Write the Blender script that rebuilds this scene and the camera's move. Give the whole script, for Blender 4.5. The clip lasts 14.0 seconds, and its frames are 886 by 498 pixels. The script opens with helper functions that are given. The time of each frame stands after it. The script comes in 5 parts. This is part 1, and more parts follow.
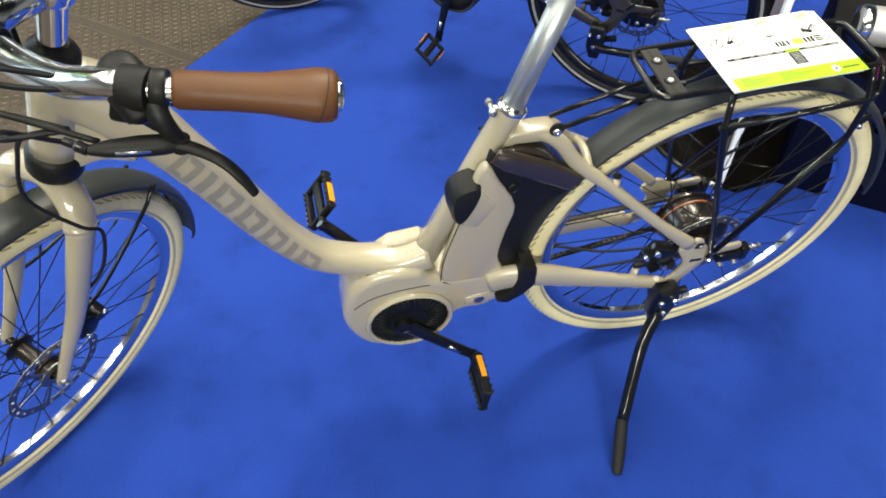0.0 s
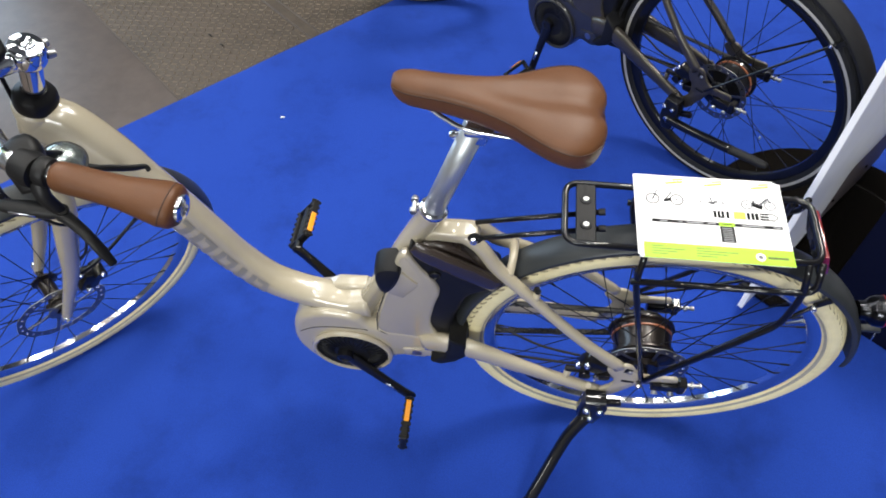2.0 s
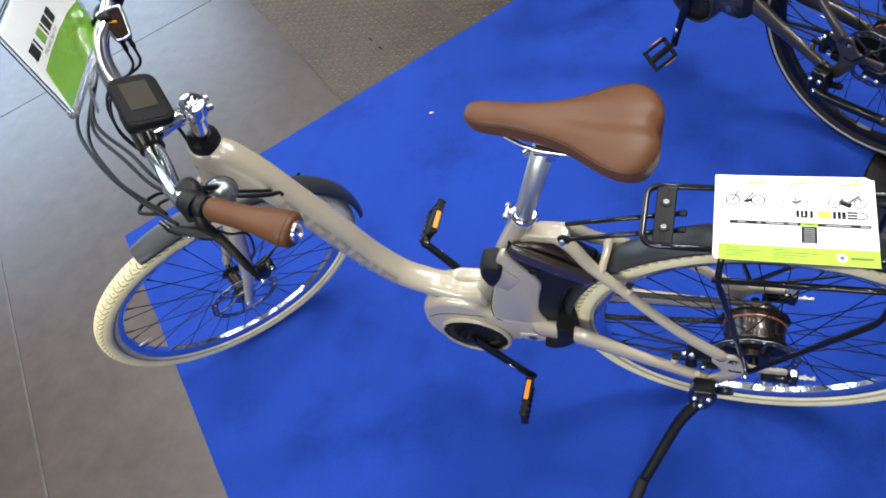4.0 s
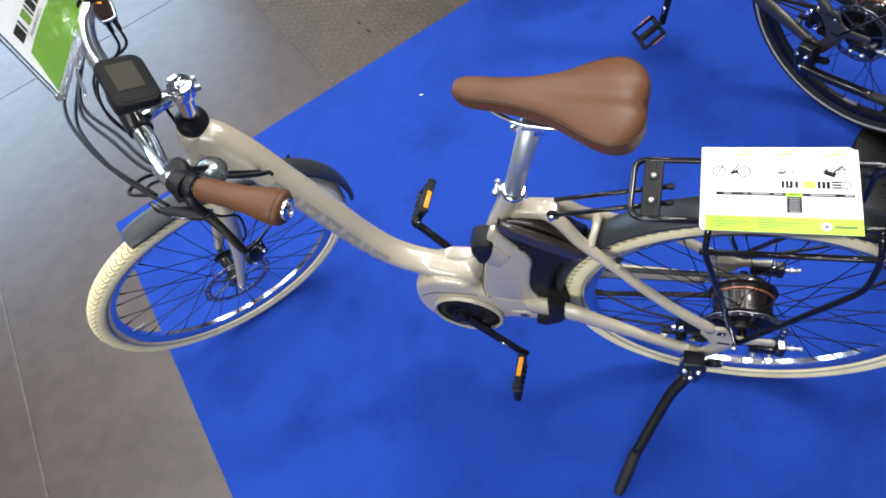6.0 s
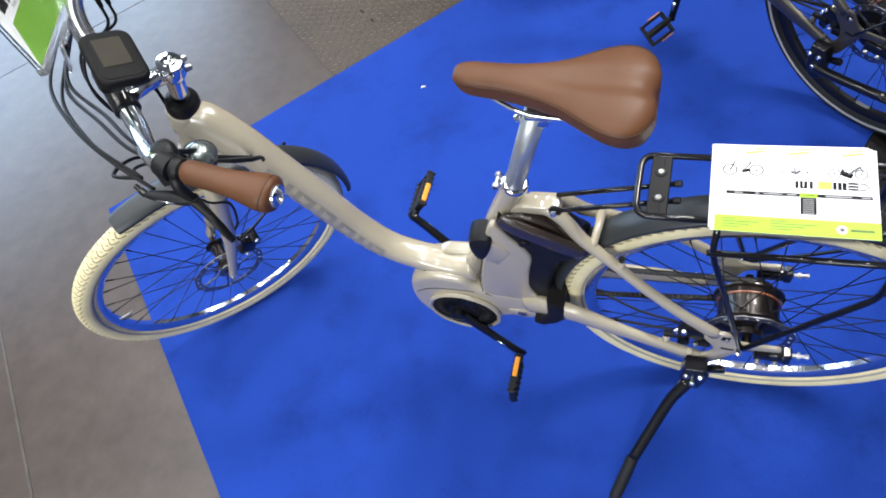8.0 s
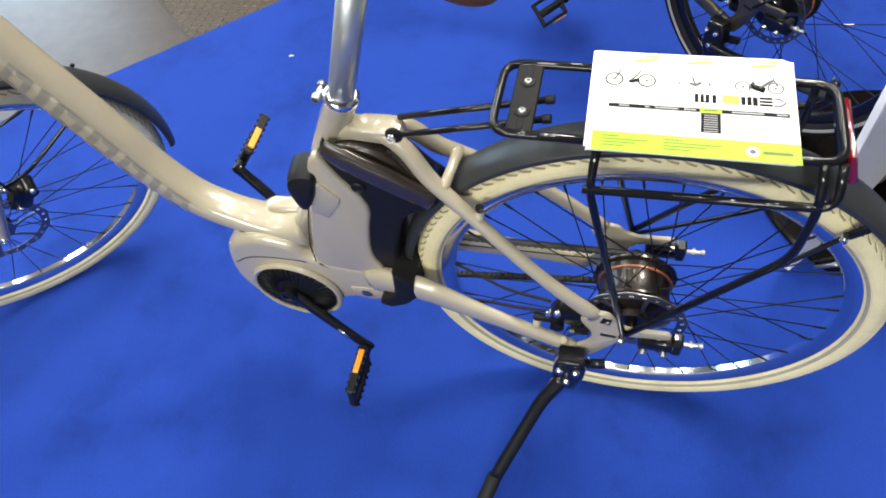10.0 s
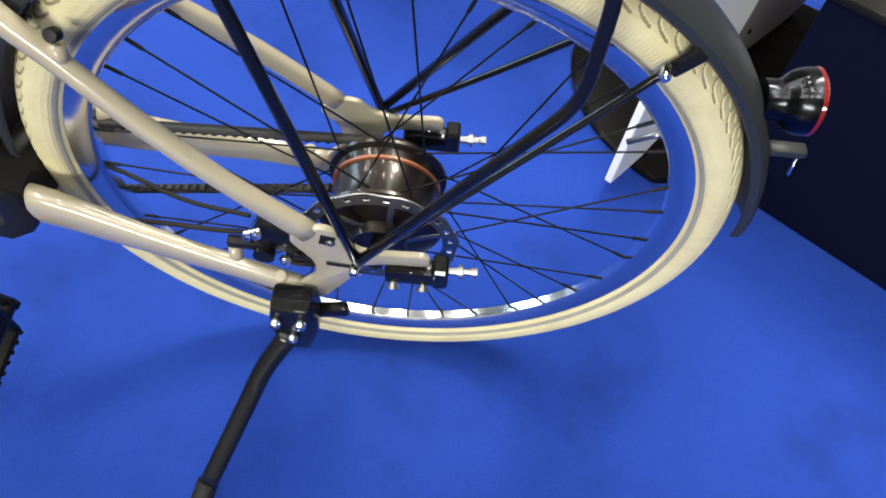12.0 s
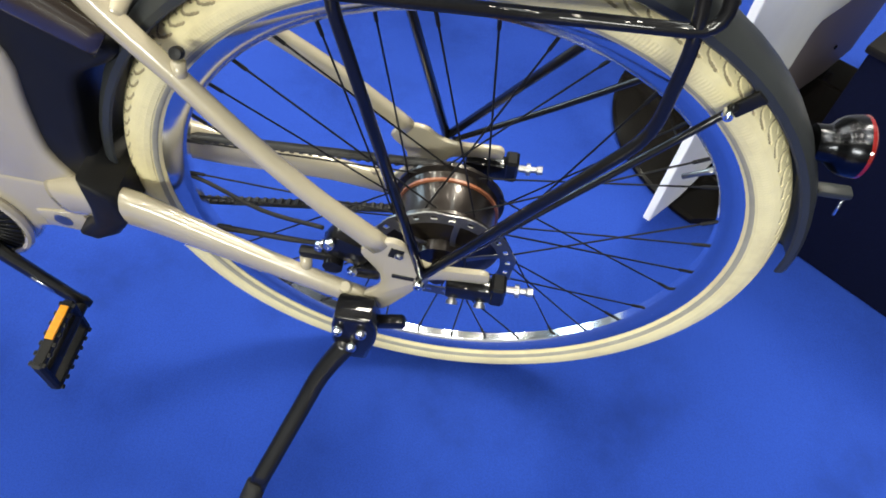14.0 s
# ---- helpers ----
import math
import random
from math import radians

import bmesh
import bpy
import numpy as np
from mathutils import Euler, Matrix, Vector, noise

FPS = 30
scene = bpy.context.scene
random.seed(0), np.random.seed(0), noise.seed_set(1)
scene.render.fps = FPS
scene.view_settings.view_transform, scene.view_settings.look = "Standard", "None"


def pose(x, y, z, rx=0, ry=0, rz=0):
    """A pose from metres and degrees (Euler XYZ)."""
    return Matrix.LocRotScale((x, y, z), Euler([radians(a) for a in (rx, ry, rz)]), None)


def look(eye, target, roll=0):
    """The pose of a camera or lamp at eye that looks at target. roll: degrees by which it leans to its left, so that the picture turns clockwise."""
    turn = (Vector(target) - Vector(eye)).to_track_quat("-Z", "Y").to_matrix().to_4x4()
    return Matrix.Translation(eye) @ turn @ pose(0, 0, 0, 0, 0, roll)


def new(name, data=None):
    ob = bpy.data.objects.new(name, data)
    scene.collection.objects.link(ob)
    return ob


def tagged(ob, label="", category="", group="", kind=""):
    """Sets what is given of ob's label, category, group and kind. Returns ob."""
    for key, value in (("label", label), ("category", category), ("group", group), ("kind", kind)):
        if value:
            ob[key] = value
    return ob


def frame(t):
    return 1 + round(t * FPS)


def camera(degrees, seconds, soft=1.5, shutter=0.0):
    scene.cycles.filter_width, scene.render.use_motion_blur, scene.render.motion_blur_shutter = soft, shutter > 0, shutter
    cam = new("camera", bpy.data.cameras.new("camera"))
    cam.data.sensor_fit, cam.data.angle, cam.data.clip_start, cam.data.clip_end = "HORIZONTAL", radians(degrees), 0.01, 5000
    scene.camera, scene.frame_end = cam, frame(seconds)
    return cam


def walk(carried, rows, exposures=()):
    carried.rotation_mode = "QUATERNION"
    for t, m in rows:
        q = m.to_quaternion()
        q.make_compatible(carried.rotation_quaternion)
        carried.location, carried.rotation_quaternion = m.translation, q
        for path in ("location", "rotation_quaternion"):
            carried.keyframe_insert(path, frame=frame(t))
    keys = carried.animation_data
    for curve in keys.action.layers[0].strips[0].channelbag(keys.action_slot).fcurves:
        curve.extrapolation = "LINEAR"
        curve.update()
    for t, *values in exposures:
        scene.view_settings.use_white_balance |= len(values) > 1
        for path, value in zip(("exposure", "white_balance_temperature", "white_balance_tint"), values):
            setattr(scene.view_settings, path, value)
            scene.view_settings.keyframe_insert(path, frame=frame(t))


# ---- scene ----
cam = camera(66.4, 14.0, soft=1.8)
PATH = [
    (0, -0.6761, -0.8320, 1.3219, 42.13, 0.78, -13.25),
    (0.5, -0.5309, -0.7525, 1.2975, 38.78, -0.02, -8.60),
    (1, -0.3584, -0.7327, 1.3272, 36.82, -0.84, 0.10),
    (1.2, -0.3390, -0.7350, 1.3620, 36.00, -1.16, 2.75),
    (1.5, -0.3070, -0.7411, 1.4171, 36.46, -1.60, 6.61),
    (2, -0.2965, -0.7601, 1.5080, 38.79, 0.48, 6.85),
    (2.2, -0.2826, -0.7575, 1.5334, 37.75, 2.66, 8.27),
    (2.5, -0.2342, -0.7437, 1.5667, 37.50, 3.95, 11.13),
    (3, -0.1625, -0.7498, 1.6159, 36.88, 9.15, 15.20),
    (5.3, -0.1155, -0.7714, 1.6302, 36.71, 15.18, 14.40),
    (5.5, -0.1131, -0.7734, 1.6257, 36.39, 14.80, 14.23),
    (6, -0.1197, -0.7775, 1.6232, 35.65, 13.80, 14.50),
    (6.5, -0.1280, -0.7747, 1.6188, 35.26, 13.42, 14.68),
    (7, -0.1302, -0.7723, 1.6167, 35.08, 13.35, 15.08),
    (7.2, -0.1309, -0.7687, 1.6154, 34.74, 13.34, 15.14),
    (9.5, -0.1071, -0.7095, 1.3745, 38.33, 9.06, 15.97),
    (10, -0.0836, -0.6770, 1.2622, 38.19, 4.89, 12.99),
    (10.5, -0.0631, -0.6579, 1.1781, 38.53, -0.71, 6.22),
    (11, -0.0040, -0.6228, 1.1109, 38.20, -3.91, 0.32),
    (11.5, 0.0382, -0.5165, 0.9973, 36.40, -2.47, 1.38),
    (12, 0.0651, -0.4789, 0.9175, 34.57, -3.19, 4.39),
    (12.5, 0.0359, -0.4992, 0.9174, 33.75, -2.65, 3.98),
    (13, 0.0228, -0.5143, 0.9255, 35.40, -2.74, 4.59),
    (13.5, 0.0203, -0.5127, 0.9237, 37.36, -2.02, 4.94),
    (14, 0.0232, -0.5235, 0.9398, 37.40, -3.88, 7.72),
]
LIFT = ((0, 0.42, 7400, 2), (0.5, 0.34, 7200, 4), (1, 0.22, 6900, 7), (1.5, 0.16, 6700, 8), (3, 0.16, 6500, 10), (5.3, 0.29, 6250, 10), (7.2, 0.31, 6250, 10), (9.5, 0.33, 6500, 9), (10, 0.40, 6850, 7), (11, 0.45, 6900, 7), (11.5, 0.56, 6900, 7), (12, 0.63, 7000, 6), (14, 0.66, 7200, 4))
walk(cam, [(t, pose(x, y, z, a, b, c)) for t, x, y, z, a, b, c in PATH], exposures=LIFT)

# ---- light: lamps under the hall's roof and daylight through its far windows ----
world = bpy.data.worlds.new("hall_air")
world.use_nodes = True
world.node_tree.nodes["Background"].inputs[0].default_value = (0.8, 0.9, 1.0, 1)
world.node_tree.nodes["Background"].inputs[1].default_value = 0.02
scene.world = world


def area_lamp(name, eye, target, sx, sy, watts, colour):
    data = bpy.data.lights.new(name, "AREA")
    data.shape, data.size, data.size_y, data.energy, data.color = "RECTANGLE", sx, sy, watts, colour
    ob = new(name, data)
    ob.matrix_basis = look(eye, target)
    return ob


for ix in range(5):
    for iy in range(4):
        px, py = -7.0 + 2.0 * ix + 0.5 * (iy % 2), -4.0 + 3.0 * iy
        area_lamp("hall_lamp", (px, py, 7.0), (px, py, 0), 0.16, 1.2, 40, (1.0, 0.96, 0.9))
area_lamp("stand_spotlight", (1.5, 2.4, 5.2), (-0.2, 0.2, 0), 0.9, 0.9, 170, (1.0, 0.95, 0.88))
for px, watts in ((-6.0, 265), (1.4, 200)):
    area_lamp("skylight", (px, 2.0, 7.8), (px, 2.0, 0), 1.3, 14.0, watts, (0.88, 0.94, 1.0))
area_lamp("window_light", (-11.5, 6.0, 4.2), (-3.0, 1.0, 0.5), 8.0, 3.6, 620, (0.55, 0.75, 1.0))
area_lamp("window_light", (-2.5, -11.2, 5.0), (-0.8, 0.0, 0.5), 6.0, 1.7, 800, (0.95, 0.98, 1.0))


# ---- materials ----
def mat(name, colour, rough=0.5, metal=0.0, coat=0.0, var=0.0, scale=40.0, bump=0.0, bump_scale=200.0, bump_dist=0.001,
        dirt=None, dirt_scale=6.0, dirt_amount=0.0, rough_var=0.0, alpha=None, transmission=0.0, emission=0.0, spec=0.5):
    m = bpy.data.materials.new(name)
    m.use_nodes = True
    nt = m.node_tree
    b = nt.nodes["Principled BSDF"]
    b.inputs["Base Color"].default_value = (*colour, 1)
    b.inputs["Roughness"].default_value = rough
    b.inputs["Metallic"].default_value = metal
    b.inputs["Coat Weight"].default_value = coat
    b.inputs["Coat Roughness"].default_value = 0.02
    b.inputs["Transmission Weight"].default_value = transmission
    b.inputs["Specular IOR Level"].default_value = spec
    if emission:
        b.inputs["Emission Color"].default_value = (*colour, 1)
        b.inputs["Emission Strength"].default_value = emission
    tc = nt.nodes.new("ShaderNodeTexCoord")

    def noise_node(sc, detail=4.0, rough_=0.6):
        n = nt.nodes.new("ShaderNodeTexNoise")
        n.inputs["Scale"].default_value, n.inputs["Detail"].default_value, n.inputs["Roughness"].default_value = sc, detail, rough_
        nt.links.new(tc.outputs["Object"], n.inputs["Vector"])
        return n

    last = None
    if var:
        n = noise_node(scale)
        mr = nt.nodes.new("ShaderNodeMapRange")
        mr.inputs["From Min"].default_value, mr.inputs["From Max"].default_value = 0.3, 0.7
        mr.inputs["To Min"].default_value, mr.inputs["To Max"].default_value = 1 - var, 1 + var
        nt.links.new(n.outputs["Fac"], mr.inputs["Value"])
        mx = nt.nodes.new("ShaderNodeVectorMath")
        mx.operation = "SCALE"
        mx.inputs[0].default_value = colour
        nt.links.new(mr.outputs["Result"], mx.inputs["Scale"])
        last = mx.outputs["Vector"]
    if dirt is not None:
        n = noise_node(dirt_scale, 6.0, 0.65)
        mr = nt.nodes.new("ShaderNodeMapRange")
        mr.inputs["From Min"].default_value, mr.inputs["From Max"].default_value = 0.45, 0.75
        mr.inputs["To Min"].default_value, mr.inputs["To Max"].default_value = 0.0, dirt_amount
        mr.interpolation_type = "SMOOTHSTEP"
        nt.links.new(n.outputs["Fac"], mr.inputs["Value"])
        mix = nt.nodes.new("ShaderNodeMix")
        mix.data_type = "RGBA"
        nt.links.new(mr.outputs["Result"], mix.inputs["Factor"])
        if last is not None:
            nt.links.new(last, mix.inputs["A"])
        else:
            mix.inputs["A"].default_value = (*colour, 1)
        mix.inputs["B"].default_value = (*dirt, 1)
        last = mix.outputs["Result"]
    if last is not None:
        nt.links.new(last, b.inputs["Base Color"])
    if rough_var:
        n = noise_node(9.0, 5.0)
        mr = nt.nodes.new("ShaderNodeMapRange")
        mr.inputs["From Min"].default_value, mr.inputs["From Max"].default_value = 0.3, 0.7
        mr.inputs["To Min"].default_value, mr.inputs["To Max"].default_value = max(0.02, rough - rough_var), rough + rough_var
        nt.links.new(n.outputs["Fac"], mr.inputs["Value"])
        nt.links.new(mr.outputs["Result"], b.inputs["Roughness"])
    if bump:
        n = noise_node(bump_scale, 3.0)
        bp = nt.nodes.new("ShaderNodeBump")
        bp.inputs["Strength"].default_value, bp.inputs["Distance"].default_value = bump, bump_dist
        nt.links.new(n.outputs["Fac"], bp.inputs["Height"])
        nt.links.new(bp.outputs["Normal"], b.inputs["Normal"])
    return m


CREAM = mat("cream_paint", (0.405, 0.358, 0.262), 0.27, coat=1.0, spec=0.6, var=0.03, scale=6, dirt=(0.31, 0.255, 0.17), dirt_scale=5, dirt_amount=0.15)
CREAM_LOGO = mat("grey_lettering_film", (0.235, 0.215, 0.175), 0.5, coat=0.8)
TYRE = mat("cream_rubber", (0.79, 0.705, 0.415), 0.55, var=0.05, scale=30, bump=0.25, bump_scale=350, dirt=(0.42, 0.32, 0.17), dirt_scale=9, dirt_amount=0.42)
GROOVE = mat("dusty_rubber", (0.34, 0.285, 0.175), 0.8, var=0.15, scale=60)
BEAD = mat("greyed_rubber", (0.34, 0.32, 0.26), 0.7, var=0.1, scale=50)
CHROME = mat("chrome", (0.86, 0.87, 0.89), 0.07, metal=1.0, rough_var=0.03)
ALU = mat("polished_aluminium", (0.76, 0.78, 0.81), 0.14, metal=1.0, rough_var=0.04, var=0.03, scale=60)
SATIN = mat("satin_aluminium", (0.74, 0.77, 0.80), 0.22, metal=1.0, rough_var=0.05)
STEEL = mat("dull_steel", (0.42, 0.42, 0.42), 0.35, metal=1.0, var=0.1, scale=90)
DARK_CHROME = mat("dark_chrome", (0.032, 0.033, 0.037), 0.20, metal=1.0)
DISC_STEEL = mat("brushed_disc_steel", (0.25, 0.25, 0.25), 0.42, metal=1.0, var=0.1, scale=120)
TUBE_METAL = mat("anodised_aluminium", (0.62, 0.60, 0.60), 0.42, metal=0.45, var=0.03, scale=25, rough_var=0.06)
POST_METAL = mat("seat_post_aluminium", (0.47, 0.50, 0.52), 0.40, metal=0.75, rough_var=0.06)
BAR_METAL = mat("polished_bar_aluminium", (0.84, 0.85, 0.86), 0.17, metal=1.0, rough_var=0.04)
BELL = mat("pale_bell_dome", (0.23, 0.26, 0.25), 0.25, metal=0.8, coat=0.5)
BELT = mat("black_belt_rubber", (0.012, 0.012, 0.013), 0.5, spec=0.35, var=0.2, scale=90)
BLACK_PAINT = mat("gloss_black_paint", (0.005, 0.005, 0.0062), 0.45, spec=0.08, coat=0.7, var=0.2, scale=30)
BLACK_PLASTIC = mat("black_plastic", (0.008, 0.008, 0.0085), 0.46, spec=0.24, var=0.15, scale=50, bump=0.15, bump_scale=900, bump_dist=0.0003)
GREY_PLASTIC = mat("dark_grey_plastic", (0.026, 0.029, 0.031), 0.42, spec=0.4, var=0.12, scale=25, bump=0.2, bump_scale=700, bump_dist=0.0003)
BATTERY_SMOKE = mat("smoked_brown_plastic", (0.030, 0.022, 0.018), 0.25, coat=0.5, var=0.1)
LEATHER = mat("tan_leather", (0.104, 0.043, 0.018), 0.45, var=0.10, scale=28, bump=0.35, bump_scale=420, bump_dist=0.0006, dirt=(0.075, 0.031, 0.014), dirt_scale=14, dirt_amount=0.35, rough_var=0.06, spec=0.28)
STITCH = mat("brown_thread", (0.045, 0.018, 0.009), 0.7)
ORANGE = mat("amber_reflector", (0.85, 0.33, 0.02), 0.18, coat=0.6, var=0.1, scale=300, bump=0.4, bump_scale=900)
RED = mat("red_lens", (0.17, 0.006, 0.006), 0.12, coat=0.7)
ORANGE_BAND = mat("orange_band", (0.30, 0.105, 0.050), 0.35)
PAPER = mat("white_paper", (0.86, 0.86, 0.84), 0.55, var=0.015, scale=8)
HUB_METAL = mat("dark_hub_metal", (0.020, 0.015, 0.013), 0.32, metal=0.6, coat=0.3)
LIME = mat("lime_ink", (0.32, 0.56, 0.006), 0.5)
YELLOW = mat("yellow_ink", (0.80, 0.75, 0.05), 0.5)
INK = mat("dark_ink", (0.008, 0.008, 0.009), 0.7, spec=0.15)
PALE_INK = mat("pale_ink", (0.40, 0.40, 0.41), 0.6, spec=0.2)
BAND_INK = mat("olive_ink", (0.09, 0.14, 0.01), 0.5)
GREY_INK = mat("grey_ink", (0.13, 0.13, 0.14), 0.6, spec=0.2)
GREEN_INK = mat("green_ink", (0.17, 0.37, 0.035), 0.35)
WHITE_CARD = mat("white_card", (0.80, 0.81, 0.82), 0.4, var=0.02, scale=10)
ACRYLIC = mat("clear_acrylic", (0.95, 0.97, 0.97), 0.05, transmission=1.0)
INDICATOR = mat("smoked_window", (0.030, 0.018, 0.014), 0.15, coat=0.6)
FROSTED = mat("hazy_clear_plastic", (0.90, 0.92, 0.93), 0.14, transmission=0.9)
DISPLAY_BLACK = mat("matt_black_plastic", (0.007, 0.007, 0.0075), 0.6, spec=0.15, var=0.1, scale=60)
SCREEN = mat("grey_screen", (0.042, 0.038, 0.030), 0.6, spec=0.1, var=0.1, scale=20)
CABLE = mat("black_cable_sleeve", (0.005, 0.005, 0.006), 0.5, spec=0.25)
BLACK_RUBBER = mat("black_rubber", (0.009, 0.009, 0.010), 0.65, spec=0.3, var=0.2, scale=40, bump=0.3, bump_scale=300)
REFLEX = mat("grey_reflex_stripe", (0.42, 0.40, 0.36), 0.4)
DARK_PAINT = mat("anthracite_paint", (0.022, 0.022, 0.024), 0.35, coat=0.4, var=0.1)
BRONZE_PAINT = mat("dark_bronze_paint", (0.060, 0.052, 0.042), 0.38, metal=0.4, coat=0.3, var=0.08)
WHITE_PAINT = mat("white_paint", (0.88, 0.885, 0.90), 0.4, var=0.03, scale=12)
# white of the totem's darker facet, with its shade put into the colour
SHADED_WHITE = mat("shaded_white_paint", (0.20, 0.168, 0.18), 0.5, var=0.05, scale=8)
NAVY = mat("navy_fabric", (0.0028, 0.0042, 0.017), 0.85, spec=0.05, var=0.15, scale=200, bump=0.3, bump_scale=1500, bump_dist=0.0004)
BLACK_BOARD = mat("black_laminate", (0.0075, 0.0066, 0.0066), 0.45, spec=0.2, var=0.15, scale=20, rough_var=0.08)
BASE_BLACK = mat("black_powder_coat", (0.005, 0.0042, 0.0036), 0.16, spec=0.13, var=0.15, scale=30)
HALL_WALL = mat("pale_hall_wall", (0.36, 0.37, 0.38), 0.8, var=0.05, scale=1.5)
HALL_ROOF = mat("grey_roof_sheet", (0.20, 0.205, 0.21), 0.7, var=0.06, scale=1.0)


def carpet_material():
    m = mat("blue_needle_felt", (0.0115, 0.0435, 0.290), 0.93, var=0.14, scale=420, dirt=(0.0062, 0.025, 0.175), dirt_scale=4.5, dirt_amount=0.75)
    nt = m.node_tree
    b = nt.nodes["Principled BSDF"]
    b.inputs["Sheen Weight"].default_value = 0.05
    b.inputs["Sheen Roughness"].default_value = 0.5
    b.inputs["Sheen Tint"].default_value = (0.25, 0.45, 1.0, 1)
    b.inputs["Specular IOR Level"].default_value = 0.15
    tc = nt.nodes.new("ShaderNodeTexCoord")
    total = None
    for sc, amp in ((1400.0, 0.4), (260.0, 0.35), (7.0, 3.0)):
        n = nt.nodes.new("ShaderNodeTexNoise")
        n.inputs["Scale"].default_value, n.inputs["Detail"].default_value = sc, 3.0
        nt.links.new(tc.outputs["Object"], n.inputs["Vector"])
        k = nt.nodes.new("ShaderNodeMath")
        k.operation = "MULTIPLY"
        k.inputs[1].default_value = amp
        nt.links.new(n.outputs["Fac"], k.inputs[0])
        if total is None:
            total = k.outputs[0]
        else:
            ad = nt.nodes.new("ShaderNodeMath")
            nt.links.new(total, ad.inputs[0])
            nt.links.new(k.outputs[0], ad.inputs[1])
            total = ad.outputs[0]
    w = nt.nodes.new("ShaderNodeTexWave")
    w.inputs["Scale"].default_value, w.inputs["Distortion"].default_value, w.inputs["Detail"].default_value = 32.0, 1.5, 1.0
    nt.links.new(tc.outputs["Object"], w.inputs["Vector"])
    k = nt.nodes.new("ShaderNodeMath")
    k.operation = "MULTIPLY_ADD"
    k.inputs[1].default_value = 0.10
    nt.links.new(w.outputs["Fac"], k.inputs[0])
    nt.links.new(total, k.inputs[2])
    total = k.outputs[0]
    bp = nt.nodes.new("ShaderNodeBump")
    bp.inputs["Strength"].default_value, bp.inputs["Distance"].default_value = 0.5, 0.002
    nt.links.new(total, bp.inputs["Height"])
    nt.links.new(bp.outputs["Normal"], b.inputs["Normal"])
    return m


CARPET = carpet_material()
FLOOR_LINE = mat("worn_pale_line", (0.080, 0.069, 0.062), 0.4, var=0.3, scale=25, dirt=(0.06, 0.05, 0.045), dirt_scale=12, dirt_amount=0.8)
FLOOR = mat("worn_steel_floor", (0.072, 0.056, 0.048), 0.31, metal=0.12, spec=0.42, var=0.18, scale=14.0, dirt=(0.046, 0.036, 0.030), dirt_scale=2.4, dirt_amount=0.3, rough_var=0.03, bump=0.05, bump_scale=60, bump_dist=0.001)
TREAD_TOP = mat("worn_tread_tops", (0.125, 0.100, 0.072), 0.45, metal=0.4, var=0.4, scale=18)
TREAD = mat("brown_tread_plate", (0.062, 0.047, 0.034), 0.5, metal=0.2, var=0.3, scale=120, dirt=(0.025, 0.019, 0.014), dirt_scale=5, dirt_amount=0.6, rough_var=0.08)


# ---- mesh helpers ----
def V(*a):
    return Vector(a)


def part(name, bm, material, parent, label="", flat=35.0):
    for f in bm.faces:
        f.smooth = True
    for e in bm.edges:
        if len(e.link_faces) == 2 and e.calc_face_angle(0.0) > radians(flat):
            e.smooth = False
    me = bpy.data.meshes.new(name)
    bm.normal_update()
    bm.to_mesh(me)
    bm.free()
    for m in (material if isinstance(material, (list, tuple)) else [material]):
        me.materials.append(m)
    ob = new(name, me)
    ob.parent = parent
    if label:
        ob["label"] = label
    return ob


def loops(bm, rows, close=True, cap=True, mi=0):
    """Skin a list of rings of points."""
    vs = [[bm.verts.new(p) for p in r] for r in rows]
    n = len(vs[0])
    for a, b in zip(vs, vs[1:]):
        for i in range(n if close else n - 1):
            f = bm.faces.new((a[i], a[(i + 1) % n], b[(i + 1) % n], b[i]))
            f.material_index = mi
    if cap and close:
        bm.faces.new(vs[0][::-1]).material_index = mi
        bm.faces.new(vs[-1]).material_index = mi
    return vs


def curve(points, n=8):
    """A smooth line through the points."""
    p = [Vector(q) for q in points]
    if len(p) < 3:
        return p
    p = [2 * p[0] - p[1]] + p + [2 * p[-1] - p[-2]]
    out = []
    for i in range(1, len(p) - 2):
        for k in range(n):
            t = k / n
            a, b, c, d = p[i - 1:i + 3]
            out.append(0.5 * (2 * b + (c - a) * t + (2 * a - 5 * b + 4 * c - d) * t * t + (3 * b - a - 3 * c + d) * t ** 3))
    out.append(p[-2])
    return out


def spread(values, n):
    """Values along a line, one per point, interpolated to n points."""
    if not isinstance(values, (list, tuple)):
        return [values] * n
    xs = np.linspace(0, 1, len(values))
    return list(np.interp(np.linspace(0, 1, n), xs, values))


def sweep(path, ra, rb=None, seg=12, side=(0, 1, 0), bm=None, power=1.0, mi=0):
    """A tube along a path: ra across (towards side), rb the other way."""
    bm = bm or bmesh.new()
    path = [Vector(p) for p in path]
    n = len(path)
    ra = spread(ra, n)
    rb = ra if rb is None else spread(rb, n)
    rows = []
    ref = Vector(side)
    for i, p in enumerate(path):
        t = (path[min(i + 1, n - 1)] - path[max(i - 1, 0)]).normalized()
        a = ref - t * ref.dot(t)
        if a.length < 1e-3:
            a = t.orthogonal()
        a.normalize()
        b = t.cross(a)
        ref = a
        ring = []
        for k in range(seg):
            th = 2 * math.pi * k / seg
            c, s = math.cos(th), math.sin(th)
            c = math.copysign(abs(c) ** power, c)
            s = math.copysign(abs(s) ** power, s)
            ring.append(p + a * ra[i] * c + b * rb[i] * s)
        rows.append(ring)
    loops(bm, rows, mi=mi)
    return bm


